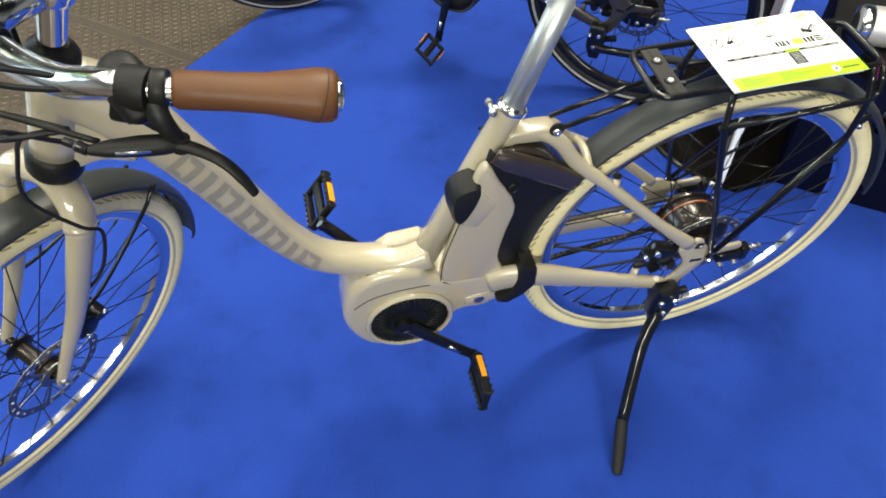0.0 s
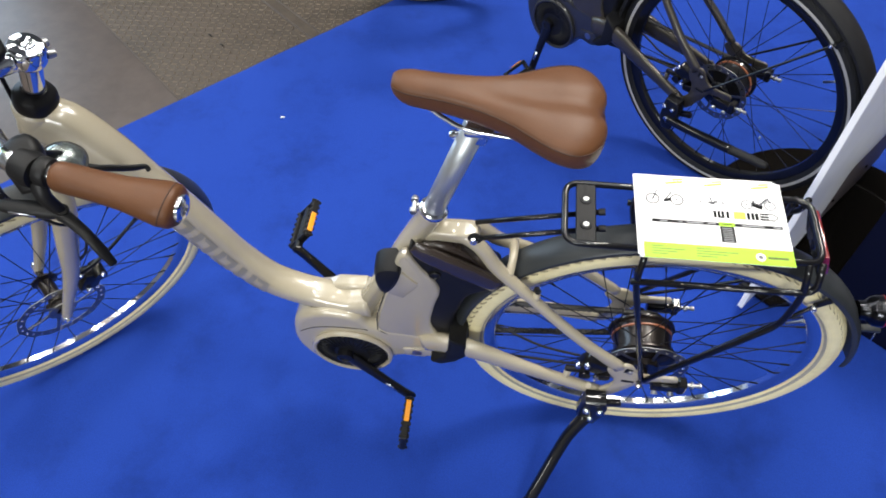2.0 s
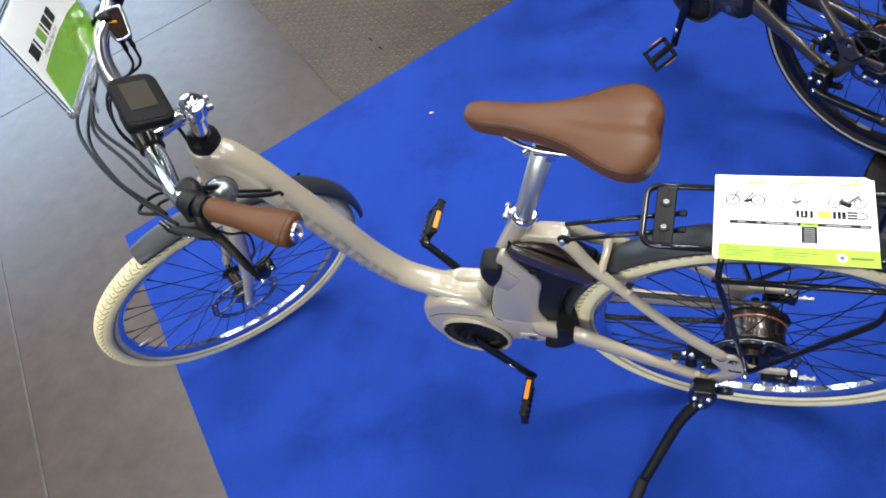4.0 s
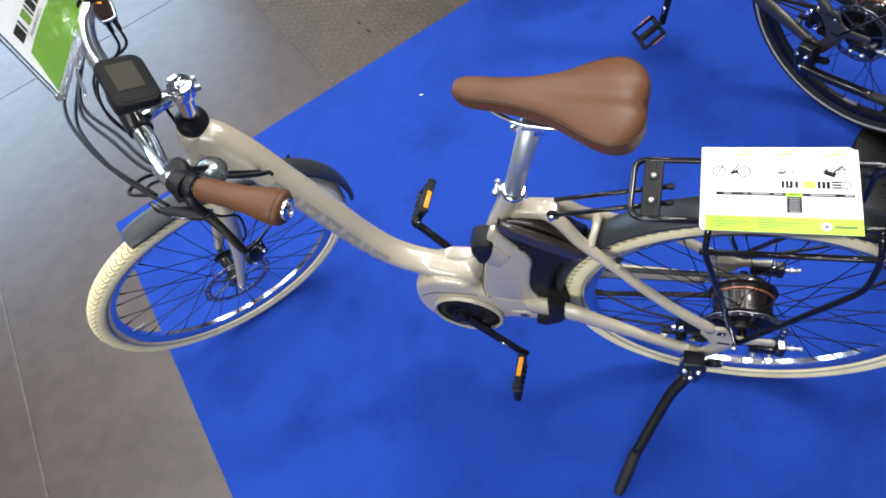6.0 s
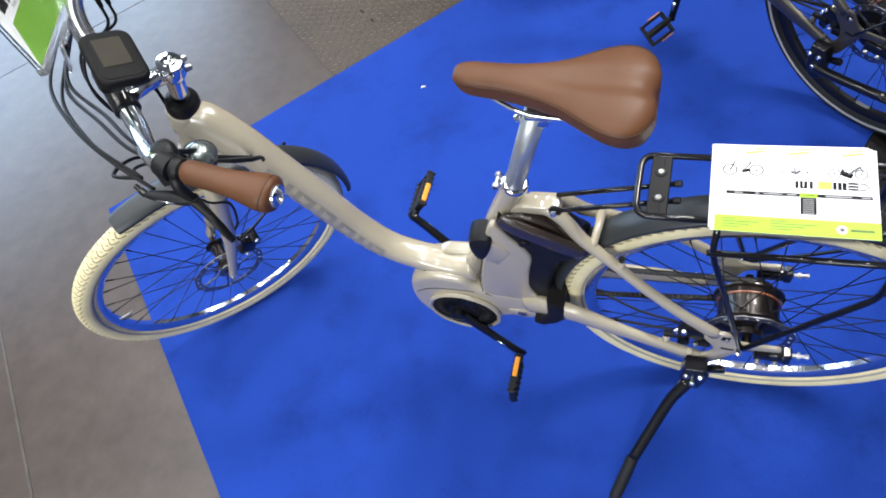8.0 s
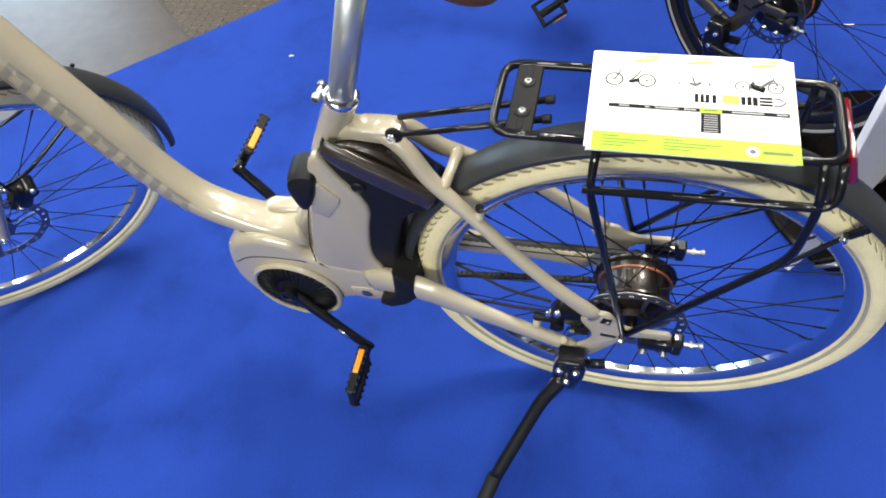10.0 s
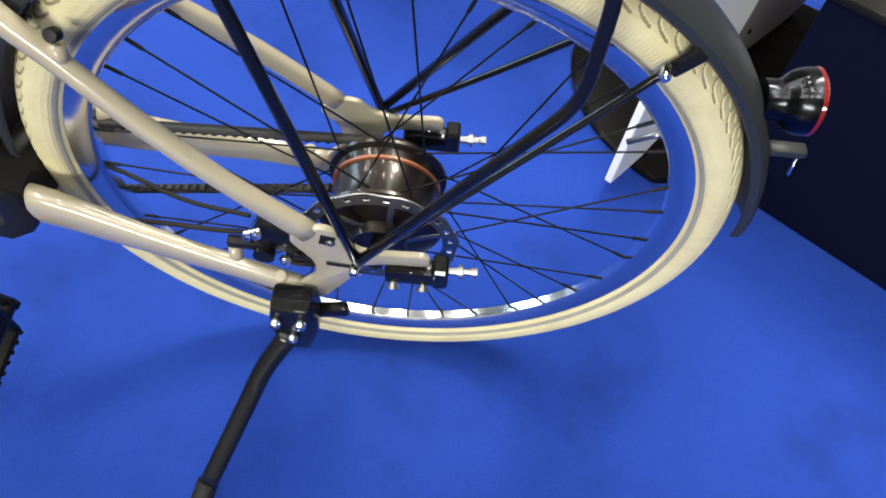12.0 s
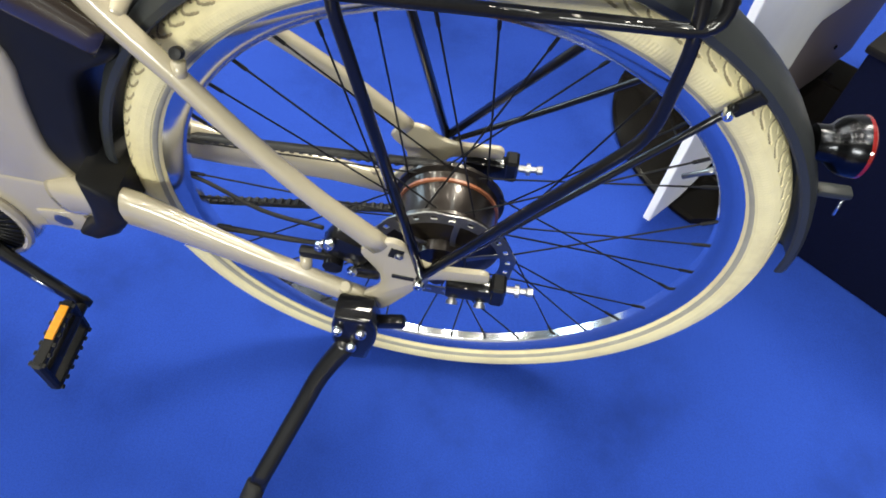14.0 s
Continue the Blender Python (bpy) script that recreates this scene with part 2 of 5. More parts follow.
def lathe(profile, origin=(0, 0, 0), axis=(0, 1, 0), seg=32, bm=None, closed=False, mi=0):
    """Turn (radius, height) pairs round an axis."""
    bm = bm or bmesh.new()
    axis = Vector(axis).normalized()
    a = axis.orthogonal().normalized()
    b = axis.cross(a)
    o = Vector(origin)
    rows = []
    for r, h in profile:
        rows.append([o + axis * h + (a * math.cos(2 * math.pi * k / seg) + b * math.sin(2 * math.pi * k / seg)) * max(r, 1e-5) for k in range(seg)])
    if closed:
        vs = [[bm.verts.new(p) for p in r] for r in rows]
        m = len(vs)
        for i in range(m):
            for k in range(seg):
                bm.faces.new((vs[i][k], vs[i][(k + 1) % seg], vs[(i + 1) % m][(k + 1) % seg], vs[(i + 1) % m][k])).material_index = mi
    else:
        loops(bm, rows, mi=mi)
    bmesh.ops.recalc_face_normals(bm, faces=bm.faces)
    return bm


def prism(outline, y0, y1, bevel=0.004, steps=2, bm=None):
    """An outline in x and z, thick in y, with rounded rims."""
    tmp = bmesh.new()
    rows = [[(x, y0, z) for x, z in outline], [(x, y1, z) for x, z in outline]]
    vs = loops(tmp, rows)
    bmesh.ops.recalc_face_normals(tmp, faces=tmp.faces)
    if bevel:
        rim = [e for e in tmp.edges if abs(e.verts[0].co.y - e.verts[1].co.y) < 1e-6]
        bmesh.ops.bevel(tmp, geom=rim, offset=bevel, segments=steps, profile=0.5, affect="EDGES")
    return merge(tmp, bm)


def merge(tmp, bm=None, m=None):
    if m is not None:
        bmesh.ops.transform(tmp, matrix=m, verts=tmp.verts)
    if bm is None:
        return tmp
    me = bpy.data.meshes.new("tmp")
    tmp.to_mesh(me)
    tmp.free()
    bm.from_mesh(me)
    bpy.data.meshes.remove(me)
    return bm


def rbox(sx, sy, sz, m=None, bevel=0.003, steps=2, bm=None):
    """A box with rounded edges, its middle at m."""
    tmp = bmesh.new()
    bmesh.ops.create_cube(tmp, size=1.0)
    bmesh.ops.scale(tmp, vec=(sx, sy, sz), verts=tmp.verts)
    if bevel:
        bmesh.ops.bevel(tmp, geom=list(tmp.edges), offset=min(bevel, 0.45 * min(sx, sy, sz)), segments=steps, profile=0.5, affect="EDGES")
    return merge(tmp, bm, m)


def rounded(points, radius, n=5):
    """A polyline with rounded corners."""
    p = [Vector(q) for q in points]
    out = [p[0]]
    for a, b, c in zip(p, p[1:], p[2:]):
        d1, d2 = (a - b), (c - b)
        r = min(radius, d1.length * 0.45, d2.length * 0.45)
        s, e = b + d1.normalized() * r, b + d2.normalized() * r
        for k in range(n + 1):
            t = k / n
            out.append((1 - t) ** 2 * s + 2 * t * (1 - t) * b + t * t * e)
    out.append(p[-1])
    return out


def smooth_outline(points, n=5):
    """A closed smooth outline through (x, z) pairs."""
    q = [Vector((x, 0, z)) for x, z in points]
    m = len(q)
    out = []
    for i in range(m):
        a, b, c, d = q[i - 1], q[i], q[(i + 1) % m], q[(i + 2) % m]
        for k in range(n):
            t = k / n
            r = 0.5 * (2 * b + (c - a) * t + (2 * a - 5 * b + 4 * c - d) * t * t + (3 * b - a - 3 * c + d) * t ** 3)
            out.append((r.x, r.z))
    return out


def frame_matrix(x, y, z, o):
    """A pose from three axes and an origin."""
    return Matrix((( x[0], y[0], z[0], o[0]), (x[1], y[1], z[1], o[1]), (x[2], y[2], z[2], o[2]), (0, 0, 0, 1)))


def bolt(bm, at, axis, r=0.005, h=0.005, mi=0):
    tmp = lathe([(r * 0.55, -h), (r * 0.55, 0), (r, 0), (r, h * 0.6), (r * 0.8, h), (r * 0.45, h), (r * 0.4, h * 0.5), (0, h * 0.5)], at, axis, 14, mi=mi)
    return merge(tmp, bm)


# ---- hall: floor plates, carpet, walls, roof ----
E1, E2, CORNER = V(0.742, -0.670, 0), V(0.670, 0.742, 0), V(-2.088, 0.290, 0)


def slab(name, a0, a1, b0, b1, top, thick, material, parent=None, bevel=0.002):
    """A plate in the booth's own directions, counted from the carpet's corner."""
    m = frame_matrix(E1, E2, V(0, 0, 1), CORNER + E1 * (a0 + a1) / 2 + E2 * (b0 + b1) / 2 + V(0, 0, top - thick / 2))
    return part(name, rbox(a1 - a0, b1 - b0, thick, m, bevel, 1), material, parent)


ground = tagged(slab("ground", -16, 16, -16, 16, -0.0065, 0.05, FLOOR, bevel=0), "worn grey-brown steel floor of an exhibition hall", "floor", kind="structure")
for a0, a1, b0, b1 in ((-1.267, 3.2, -3.3, 0.0), (-1.267, -0.003, 0.0, 0.952), (-2.75, -1.273, -3.3, 0.952), (-4.12, -2.756, -3.3, 0.952)):
    slab("floor_plate", a0, a1, b0, b1, -0.003, 0.010, FLOOR, ground, 0)
slab("floor_line", -0.6, 3.0, -0.4635, -0.4555, -0.0012, 0.004, FLOOR_LINE, ground, 0.0008)
tread_cells = ((-0.747, -0.003, 0.958, 1.51), (-0.747, -0.003, 1.56, 2.6), (-1.267, -0.753, 0.958, 1.51), (-1.267, -0.753, 1.56, 2.6), (-2.2, -1.273, 0.958, 2.6))
for a0, a1, b0, b1 in tread_cells:
    slab("tread_plate", a0, a1, b0, b1, -0.004, 0.009, TREAD, ground)
slab("floor_strip", -2.2, -0.003, 1.514, 1.556, -0.003, 0.008, TREAD, ground)

# raised lozenges of the tread plate, turned by turns
verts, faces = [], []
step = 0.024
for a0, a1, b0, b1 in tread_cells:
    for i in range(int((a1 - a0) / step)):
        for j in range(int((b1 - b0) / step)):
            turn = (1 if (i + j) % 2 else -1) * 0.785
            c = CORNER + E1 * (a0 + (i + 0.5) * step) + E2 * (b0 + (j + 0.5) * step)
            d1 = E1 * math.cos(turn) + E2 * math.sin(turn)
            d2 = E1 * -math.sin(turn) + E2 * math.cos(turn)
            base = len(verts)
            for s, w in ((-0.0108, 0), (0, 0.0036), (0.0108, 0), (0, -0.0036)):
                verts.append(c + d1 * s + d2 * w + V(0, 0, -0.0041))
            verts.append(c + V(0, 0, -0.0014) - d1 * 0.007)
            verts.append(c + V(0, 0, -0.0014) + d1 * 0.007)
            faces += [(base, base + 3, base + 4), (base, base + 4, base + 1), (base + 1, base + 4, base + 5), (base + 4, base + 3, base + 5), (base + 1, base + 5, base + 2), (base + 5, base + 3, base + 2)]
me = bpy.data.meshes.new("tread_pattern")
me.from_pydata([tuple(v) for v in verts], [], faces)
me.materials.append(TREAD_TOP)
tagged(new("tread_pattern", me), "raised lozenge pattern of brown tread plates", "tread plate", kind="stuff")

# the carpet: one sheet with a slightly uneven surface and a cut edge
bm = bmesh.new()
NA, NB = 90, 110
LA, LB = 5.2, 6.4
grid = []
for i in range(NA + 1):
    row = []
    for j in range(NB + 1):
        fa, fb = (i / NA) ** 1.15, (j / NB) ** 1.15
        p = CORNER + E1 * (LA * fa) + E2 * (LB * fb)
        edge = 0.0025 * noise.noise(V(p.x * 9, p.y * 9, 0))
        if i == 0:
            p += E1 * edge
        if j == 0:
            p += E2 * edge
        p.z = 0.0006 * noise.noise(V(p.x * 5, p.y * 5, 2.0)) - 0.0005
        row.append(bm.verts.new(p))
    grid.append(row)
for i in range(NA):
    for j in range(NB):
        bm.faces.new((grid[i][j], grid[i + 1][j], grid[i + 1][j + 1], grid[i][j + 1]))
rim = [e for e in bm.edges if len(e.link_faces) == 1]
down = bmesh.ops.extrude_edge_only(bm, edges=rim)["geom"]
for v in down:
    if isinstance(v, bmesh.types.BMVert):
        v.co.z = -0.0045
bmesh.ops.recalc_face_normals(bm, faces=bm.faces)
carpet = part("carpet", bm, CARPET, None)
tagged(carpet, "bright blue needle-felt exhibition carpet with a straight cut edge", "carpet", kind="structure")

# small litter on the carpet
def litter(at, length, turn, material):
    bm = sweep([V(-length / 2, 0, 0), V(-length / 6, 0.001, 0.001), V(length / 2, 0, 0)], [0.0025, 0.0035, 0.002], seg=7)
    ob = tagged(part("litter", bm, material, None), "small scrap of litter lying on the floor", "litter")
    ob.matrix_basis = pose(at[0], at[1], 0.0025, 0, 0, turn)


litter((-1.062, 0.947), 0.015, 20, PAPER)
litter((0.52, 1.02), 0.014, 70, STEEL)
litter((-1.468, 1.385), 0.026, -35, BLACK_RUBBER)
litter((-1.402, 1.328), 0.022, -30, BLACK_RUBBER)

# walls and roof that close the hall
def wall(name, x0, x1, y0, y1, z0, z1, material, label):
    m = pose((x0 + x1) / 2, (y0 + y1) / 2, (z0 + z1) / 2)
    ob = part(name, rbox(x1 - x0, y1 - y0, z1 - z0, m, 0), material, None)
    return tagged(ob, label, "wall", kind="structure")


wall("wall_west", -14.3, -14, -12, 14, -0.06, 8.2, HALL_WALL, "pale exhibition hall wall")
wall("wall_east", 12, 12.3, -12, 14, -0.06, 8.2, HALL_WALL, "pale exhibition hall wall")
wall("wall_north", -14.3, 12.3, 14, 14.3, -0.06, 8.2, HALL_WALL, "pale exhibition hall wall")
wall("wall_south", -14.3, 12.3, -12.3, -12, -0.06, 8.2, HALL_WALL, "pale exhibition hall wall")
tagged(wall("ceiling", -14.3, 12.3, -12.3, 14.3, 8.2, 8.4, HALL_ROOF, "grey sheet roof of the hall"), category="ceiling")


# ---- bicycle ----
# A bicycle's own directions: x to its rear, y to its right, z up; the rear tyre meets the ground at the origin.
LEAN = 5.07
RA = V(0, 0, 0.351)                                   # rear axle
HEAD = V(-0.957, 0, 0.905)                            # top of the head tube
SU, SW, SN = V(0.3787, 0, 0.9255), V(-0.6297, -0.7329, 0.2577), V(-0.6783, 0.6804, 0.2776)


def S(f, n, u):
    """A point of the turned handlebar and fork: forward, to the right, up the steering axis."""
    return HEAD + SW * f + SN * n + SU * u


FA = S(0.0317, 0.0236, -0.6277)                       # front axle
WN = V(-0.695, 0.6702, 0.2603).normalized()           # the front wheel's own directions
WU = (SU - WN * SU.dot(WN)).normalized()
FRONT = Matrix(((WN.cross(WU)[0], WN[0], WU[0], FA[0]), (WN.cross(WU)[1], WN[1], WU[1], FA[1]), (WN.cross(WU)[2], WN[2], WU[2], FA[2]), (0, 0, 0, 1)))
R_TYRE, R_TUBE = 0.351, 0.0225


def wheel(parent, name, m, look_of, hub, rotor_r, spokes, valve_turn):
    """A wheel about its own y axis: the rim, with tyre, hub, spokes, valve and brake disc on it."""
    rim_profile = [(0.2885, -0.0055), (0.2885, 0.0055), (0.2925, 0.0095), (0.306, 0.0128), (0.3145, 0.0136), (0.3175, 0.0130), (0.3170, 0.0112),
                   (0.313, 0.0105), (0.311, 0.0), (0.313, -0.0105), (0.3170, -0.0112), (0.3175, -0.0130), (0.3145, -0.0136), (0.306, -0.0128), (0.2925, -0.0095)]
    rim = part(name, lathe(rim_profile, seg=96, closed=True), look_of["rim"], parent, look_of["rim_label"])
    rim.matrix_basis = m
    prof = [(R_TYRE - R_TUBE + R_TUBE * math.cos(math.radians(a)), R_TUBE * math.sin(math.radians(a))) for a in np.linspace(-142, 142, 21)]
    bm = lathe(prof, seg=96, closed=True)
    part("tyre", bm, look_of["tyre"], rim)
    # tread: a skin over the tyre with hooked grooves on both halves and fine ribs on the side walls
    hook = ((0.66, 0.12), (0.78, 0.36), (0.90, 0.58), (0.84, 0.76), (0.56, 0.90), (0.06, 1.00))
    sipe = ((0.38, 0.44), (0.22, 0.60))

    def groove(u, s):
        for line in (hook, sipe):
            for (u0, s0), (u1, s1) in zip(line, line[1:]):
                for du in (-1, 0, 1):
                    pu, ps, eu, es = (u + du - u0) * 0.0204, (s - s0) * R_TUBE, (u1 - u0) * 0.0204, (s1 - s0) * R_TUBE
                    k = max(0.0, min(1.0, (pu * eu + ps * es) / (eu * eu + es * es)))
                    if math.hypot(pu - k * eu, ps - k * es) < (0.0013 if line is hook else 0.0009):
                        return True
        return s < 0.045

    pitches, cells = 108, (20 if look_of["bead"] else 8)
    spread_s = [0.0] + [0.05 + 0.0375 * k for k in range(28)] + [1.12, 1.30, 1.40, 1.44, 1.70, 1.94, 1.98]
    across = [-s for s in spread_s[:0:-1]] + spread_s
    worn = [[groove(k / cells, s) for s in spread_s] for k in range(cells)]
    vs, fs, deep = [], [], []
    for i in range(pitches * cells):
        a = 2 * math.pi * i / (pitches * cells)
        for s in across:
            j, k = spread_s.index(abs(s)), (i + (0 if s > 0 else cells // 2)) % cells
            h = 0.0003 if worn[k][j] else 0.0012
            if j > 28:
                h = (0.0010, 0.0007, 0.0005, 0.0003, 0.0003, 0.0003, 0.0001)[j - 29] + (0.00022 if j in (32, 33, 34) and i % 4 > 1 else 0.0)
            rr = R_TYRE - R_TUBE + (R_TUBE + h) * math.cos(s)
            vs.append((rr * math.cos(a), (R_TUBE + h) * math.sin(s), rr * math.sin(a)))
    n = len(across)
    for i in range(pitches * cells):
        i1 = (i + 1) % (pitches * cells)
        for j in range(n - 1):
            fs.append((i * n + j, i * n + j + 1, i1 * n + j + 1, i1 * n + j))
            s = across[j] if across[j] > 0 else across[j + 1]
            deep.append(1 if worn[(i + (0 if s > 0 else cells // 2)) % cells][spread_s.index(abs(s))] else 0)
    me = bpy.data.meshes.new("tread")
    me.from_pydata(vs, [], fs)
    me.materials.append(look_of["tyre"])
    me.materials.append(look_of["groove"])
    me.polygons.foreach_set("material_index", deep)
    tagged(new("tread", me), kind="stuff").parent = rim
    if look_of["stripe"]:
        stripe = [(R_TYRE - R_TUBE + (R_TUBE + d) * math.cos(math.radians(a)), -(R_TUBE + d) * math.sin(math.radians(a))) for d, a in ((0.0004, 86), (0.0006, 92), (0.0006, 100), (0.0004, 106))]
        part("stripe", lathe(stripe, seg=96, closed=True), look_of["stripe"], rim, "grey reflecting stripe")
    if look_of["bead"]:
        for sg in (-1, 1):
            bead = [(R_TYRE - R_TUBE + (R_TUBE + dd) * math.cos(math.radians(a)), sg * (R_TUBE + dd) * math.sin(math.radians(a))) for dd, a in ((0.0002, 117), (0.0005, 120), (0.0005, 128), (0.0002, 131))]
            part("bead_line", lathe(bead, seg=96, closed=True), look_of["bead"], rim, "greyish line along the rim")
    part("hub", lathe(hub, seg=40), look_of["hub"], rim, look_of["hub_label"])
    if hub[0][0] >= 0 and look_of["band"] and rotor_r > 0.079 and name == "rear_wheel":
        part("band", lathe([(0.0550, 0.0135), (0.0582, 0.014), (0.0582, 0.017), (0.0550, 0.0175)], seg=40, closed=True), look_of["band"], rim, "orange ring on the hub")
    flange = max(r for r, h in hub) - 0.003
    hw = 0.026 if name == "rear_wheel" else 0.030
    me = bpy.data.meshes.new("spoke")
    b = bmesh.new()
    sweep([V(0, 0, 0), V(0, 0, 0.93), V(0, 0, 0.931), V(0, 0, 1)], [0.00105, 0.00105, 0.0019, 0.0019], seg=6, bm=b)
    b.to_mesh(me)
    b.free()
    me.materials.append(look_of["spoke"])
    for k in range(spokes):
        side = -1 if k % 2 else 1
        lead = 1 if (k // 2) % 2 else -1
        a = 2 * math.pi * (k + 0.5) / spokes
        h = a + lead * (0.95 if flange < 0.04 else 0.62)
        p0 = V(flange * math.cos(h), side * hw, flange * math.sin(h))
        p1 = V(0.2895 * math.cos(a), side * 0.002, 0.2895 * math.sin(a))
        ob = new("spoke", me)
        ob.parent = rim
        d = p1 - p0
        q = d.to_track_quat("Z", "Y").to_matrix().to_4x4()
        ob.matrix_basis = Matrix.Translation(p0) @ q @ Matrix.Diagonal((1, 1, d.length, 1))
    c, s = math.cos(valve_turn), math.sin(valve_turn)
    part("valve", sweep([V(0.290 * c, 0, 0.290 * s), V(0.282 * c, 0, 0.282 * s), V(0.281 * c, 0, 0.281 * s), V(0.258 * c, 0, 0.258 * s)], [0.0035, 0.0035, 0.0028, 0.0028], seg=10), STEEL, rim)
    # brake disc: a pierced ring on curved arms
    bm = bmesh.new()
    yr = -0.048
    N = 72
    for k in range(N):
        a0, a1 = 2 * math.pi * k / N, 2 * math.pi * (k + 1) / N
        ro = rotor_r + 0.0012 * math.sin(k * 2 * math.pi / 6)
        rings = ((rotor_r - 0.016, rotor_r - 0.0105), (rotor_r - 0.0105, rotor_r - 0.005), (rotor_r - 0.005, ro))
        for ri, (r0, r1) in enumerate(rings):
            if ri == 1 and k % 3 == 1:
                continue
            q = [bm.verts.new((r * math.cos(a), y, r * math.sin(a))) for y in (yr - 0.0009, yr + 0.0009) for r, a in ((r0, a0), (r1, a0), (r1, a1), (r0, a1))]
            for f in ((0, 1, 2, 3), (7, 6, 5, 4), (0, 4, 5, 1), (1, 5, 6, 2), (2, 6, 7, 3), (3, 7, 4, 0)):
                bm.faces.new([q[i] for i in f])
    for k in range(6):
        a = 2 * math.pi * k / 6
        sweep(curve([V(0.024 * math.cos(a), yr, 0.024 * math.sin(a)), V(0.045 * math.cos(a + 0.25), yr, 0.045 * math.sin(a + 0.25)), V((rotor_r - 0.012) * math.cos(a + 0.3), yr, (rotor_r - 0.012) * math.sin(a + 0.3))], 4), 0.0012, 0.0035, seg=6, bm=bm)
    lathe([(0.012, yr - 0.0015), (0.028, yr - 0.0015), (0.028, yr + 0.0015), (0.012, yr + 0.0015)], seg=24, bm=bm, closed=True)
    part("brake_disc", bm, DISC_STEEL, rim, "pierced steel brake disc")
    return rim


def fender(parent, name, m, r, a0, a1, material, label):
    """A mudguard: a curved strip with turned-down sides."""
    rows = []
    for k in range(41):
        a = math.radians(a0 + (a1 - a0) * k / 40)
        w = 0.0285
        if k < 3 or k > 37:
            w *= (0.86, 0.95, 0.99)[min(k, 40 - k)]
        sec = [(-w, -0.010), (-w * 0.985, -0.004), (-w * 0.82, 0.001), (-w * 0.45, 0.0045), (0, 0.0055), (w * 0.45, 0.0045), (w * 0.82, 0.001), (w * 0.985, -0.004), (w, -0.010)]
        sec += [(y * 0.93, h - 0.0022) for y, h in sec[::-1]]
        rows.append([((r + h) * math.cos(a), y, (r + h) * math.sin(a)) for y, h in sec])
    bm = bmesh.new()
    loops(bm, rows)
    bmesh.ops.recalc_face_normals(bm, faces=bm.faces)
    ob = part(name, bm, material, parent, label)
    ob.matrix_basis = m
    return ob


def lettering(parent, path, ra, rb, spans, material):
    """Plain grey marks lying on a tube's near side, in place of a brand name."""
    for s0, s1, kind in spans:
        bm = bmesh.new()
        n = len(path) - 1

        def on(s, th):
            i = min(int(s * n), n - 1)
            p = path[i].lerp(path[i + 1], s * n - i)
            t = (path[i + 1] - path[i]).normalized()
            a = V(0, 1, 0)
            b = t.cross(a)
            x = np.linspace(0, 1, len(ra))
            qa, qb = float(np.interp(s, x, ra)) + 0.0007, float(np.interp(s, x, rb)) + 0.0007
            c, sn = math.cos(th), math.sin(th)
            pw = 0.8
            return p + a * qa * math.copysign(abs(c) ** pw, c) + b * qb * math.copysign(abs(sn) ** pw, sn)

        th0, th1 = math.pi - 0.62, math.pi + 0.50

        def patch(sa, sb, ta, tb):
            g = [[bm.verts.new(on(sa + (sb - sa) * i / 4 + 0.010 * (j / 6 - 0.5), ta + (tb - ta) * j / 6)) for j in range(7)] for i in range(5)]
            for i in range(4):
                for j in range(6):
                    bm.faces.new((g[i][j], g[i][j + 1], g[i + 1][j + 1], g[i + 1][j]))

        if kind == "bar":
            patch(s0, s1, th0, th1)
        else:
            w = (s1 - s0) * 0.28
            patch(s0, s0 + w, th0, th1)
            patch(s1 - w, s1, th0, th1)
            patch(s0 + w, s1 - w, th0, th0 + 0.28)
            patch(s0 + w, s1 - w, th1 - 0.28, th1)
        part("mark", bm, material, parent, "plain grey mark")


def pedal(parent, at, out, turn):
    """A flat black pedal with amber reflectors: at its axle's inner end, pointing out (+1 or -1 in y)."""
    bm = bmesh.new()
    L, W, H = 0.090, 0.076, 0.015
    m = Matrix.Translation(at) @ Matrix.Rotation(turn, 4, "Y")
    yc = out * (0.012 + L / 2)
    for sx in (-1, 1):
        rbox(0.009, L, H, Matrix.Translation((sx * (W / 2 - 0.005), yc, 0)), 0.002, 1, bm)
        for k in range(7):
            rbox(0.004, 0.006, H + 0.006, Matrix.Translation((sx * (W / 2 - 0.003), yc + (k - 3) * 0.0135, 0)), 0.001, 1, bm)
    rbox(W, 0.010, H, Matrix.Translation((0, out * 0.014, 0)), 0.003, 1, bm)
    rbox(W, 0.010, H * 0.9, Matrix.Translation((0, out * (0.008 + L), 0)), 0.003, 1, bm)
    rbox(0.022, L, H * 0.8, Matrix.Translation((0, yc, 0)), 0.005, 2, bm)
    lathe([(0.008, 0), (0.008, 0.03 + L * 0.6)], (0, -out * 0.012, 0), (0, out, 0), 14, bm)
    bmesh.ops.transform(bm, matrix=m, verts=bm.verts)
    ob = part("pedal", bm, BLACK_PLASTIC, parent, "black plastic pedal with studs")
    for sx in (-1, 1):
        part("reflector", rbox(0.003, 0.046, 0.011, m @ Matrix.Translation((sx * (W / 2 + 0.0022), yc - out * 0.014, 0)), 0.001, 1), ORANGE, ob, "amber reflector")
    return ob


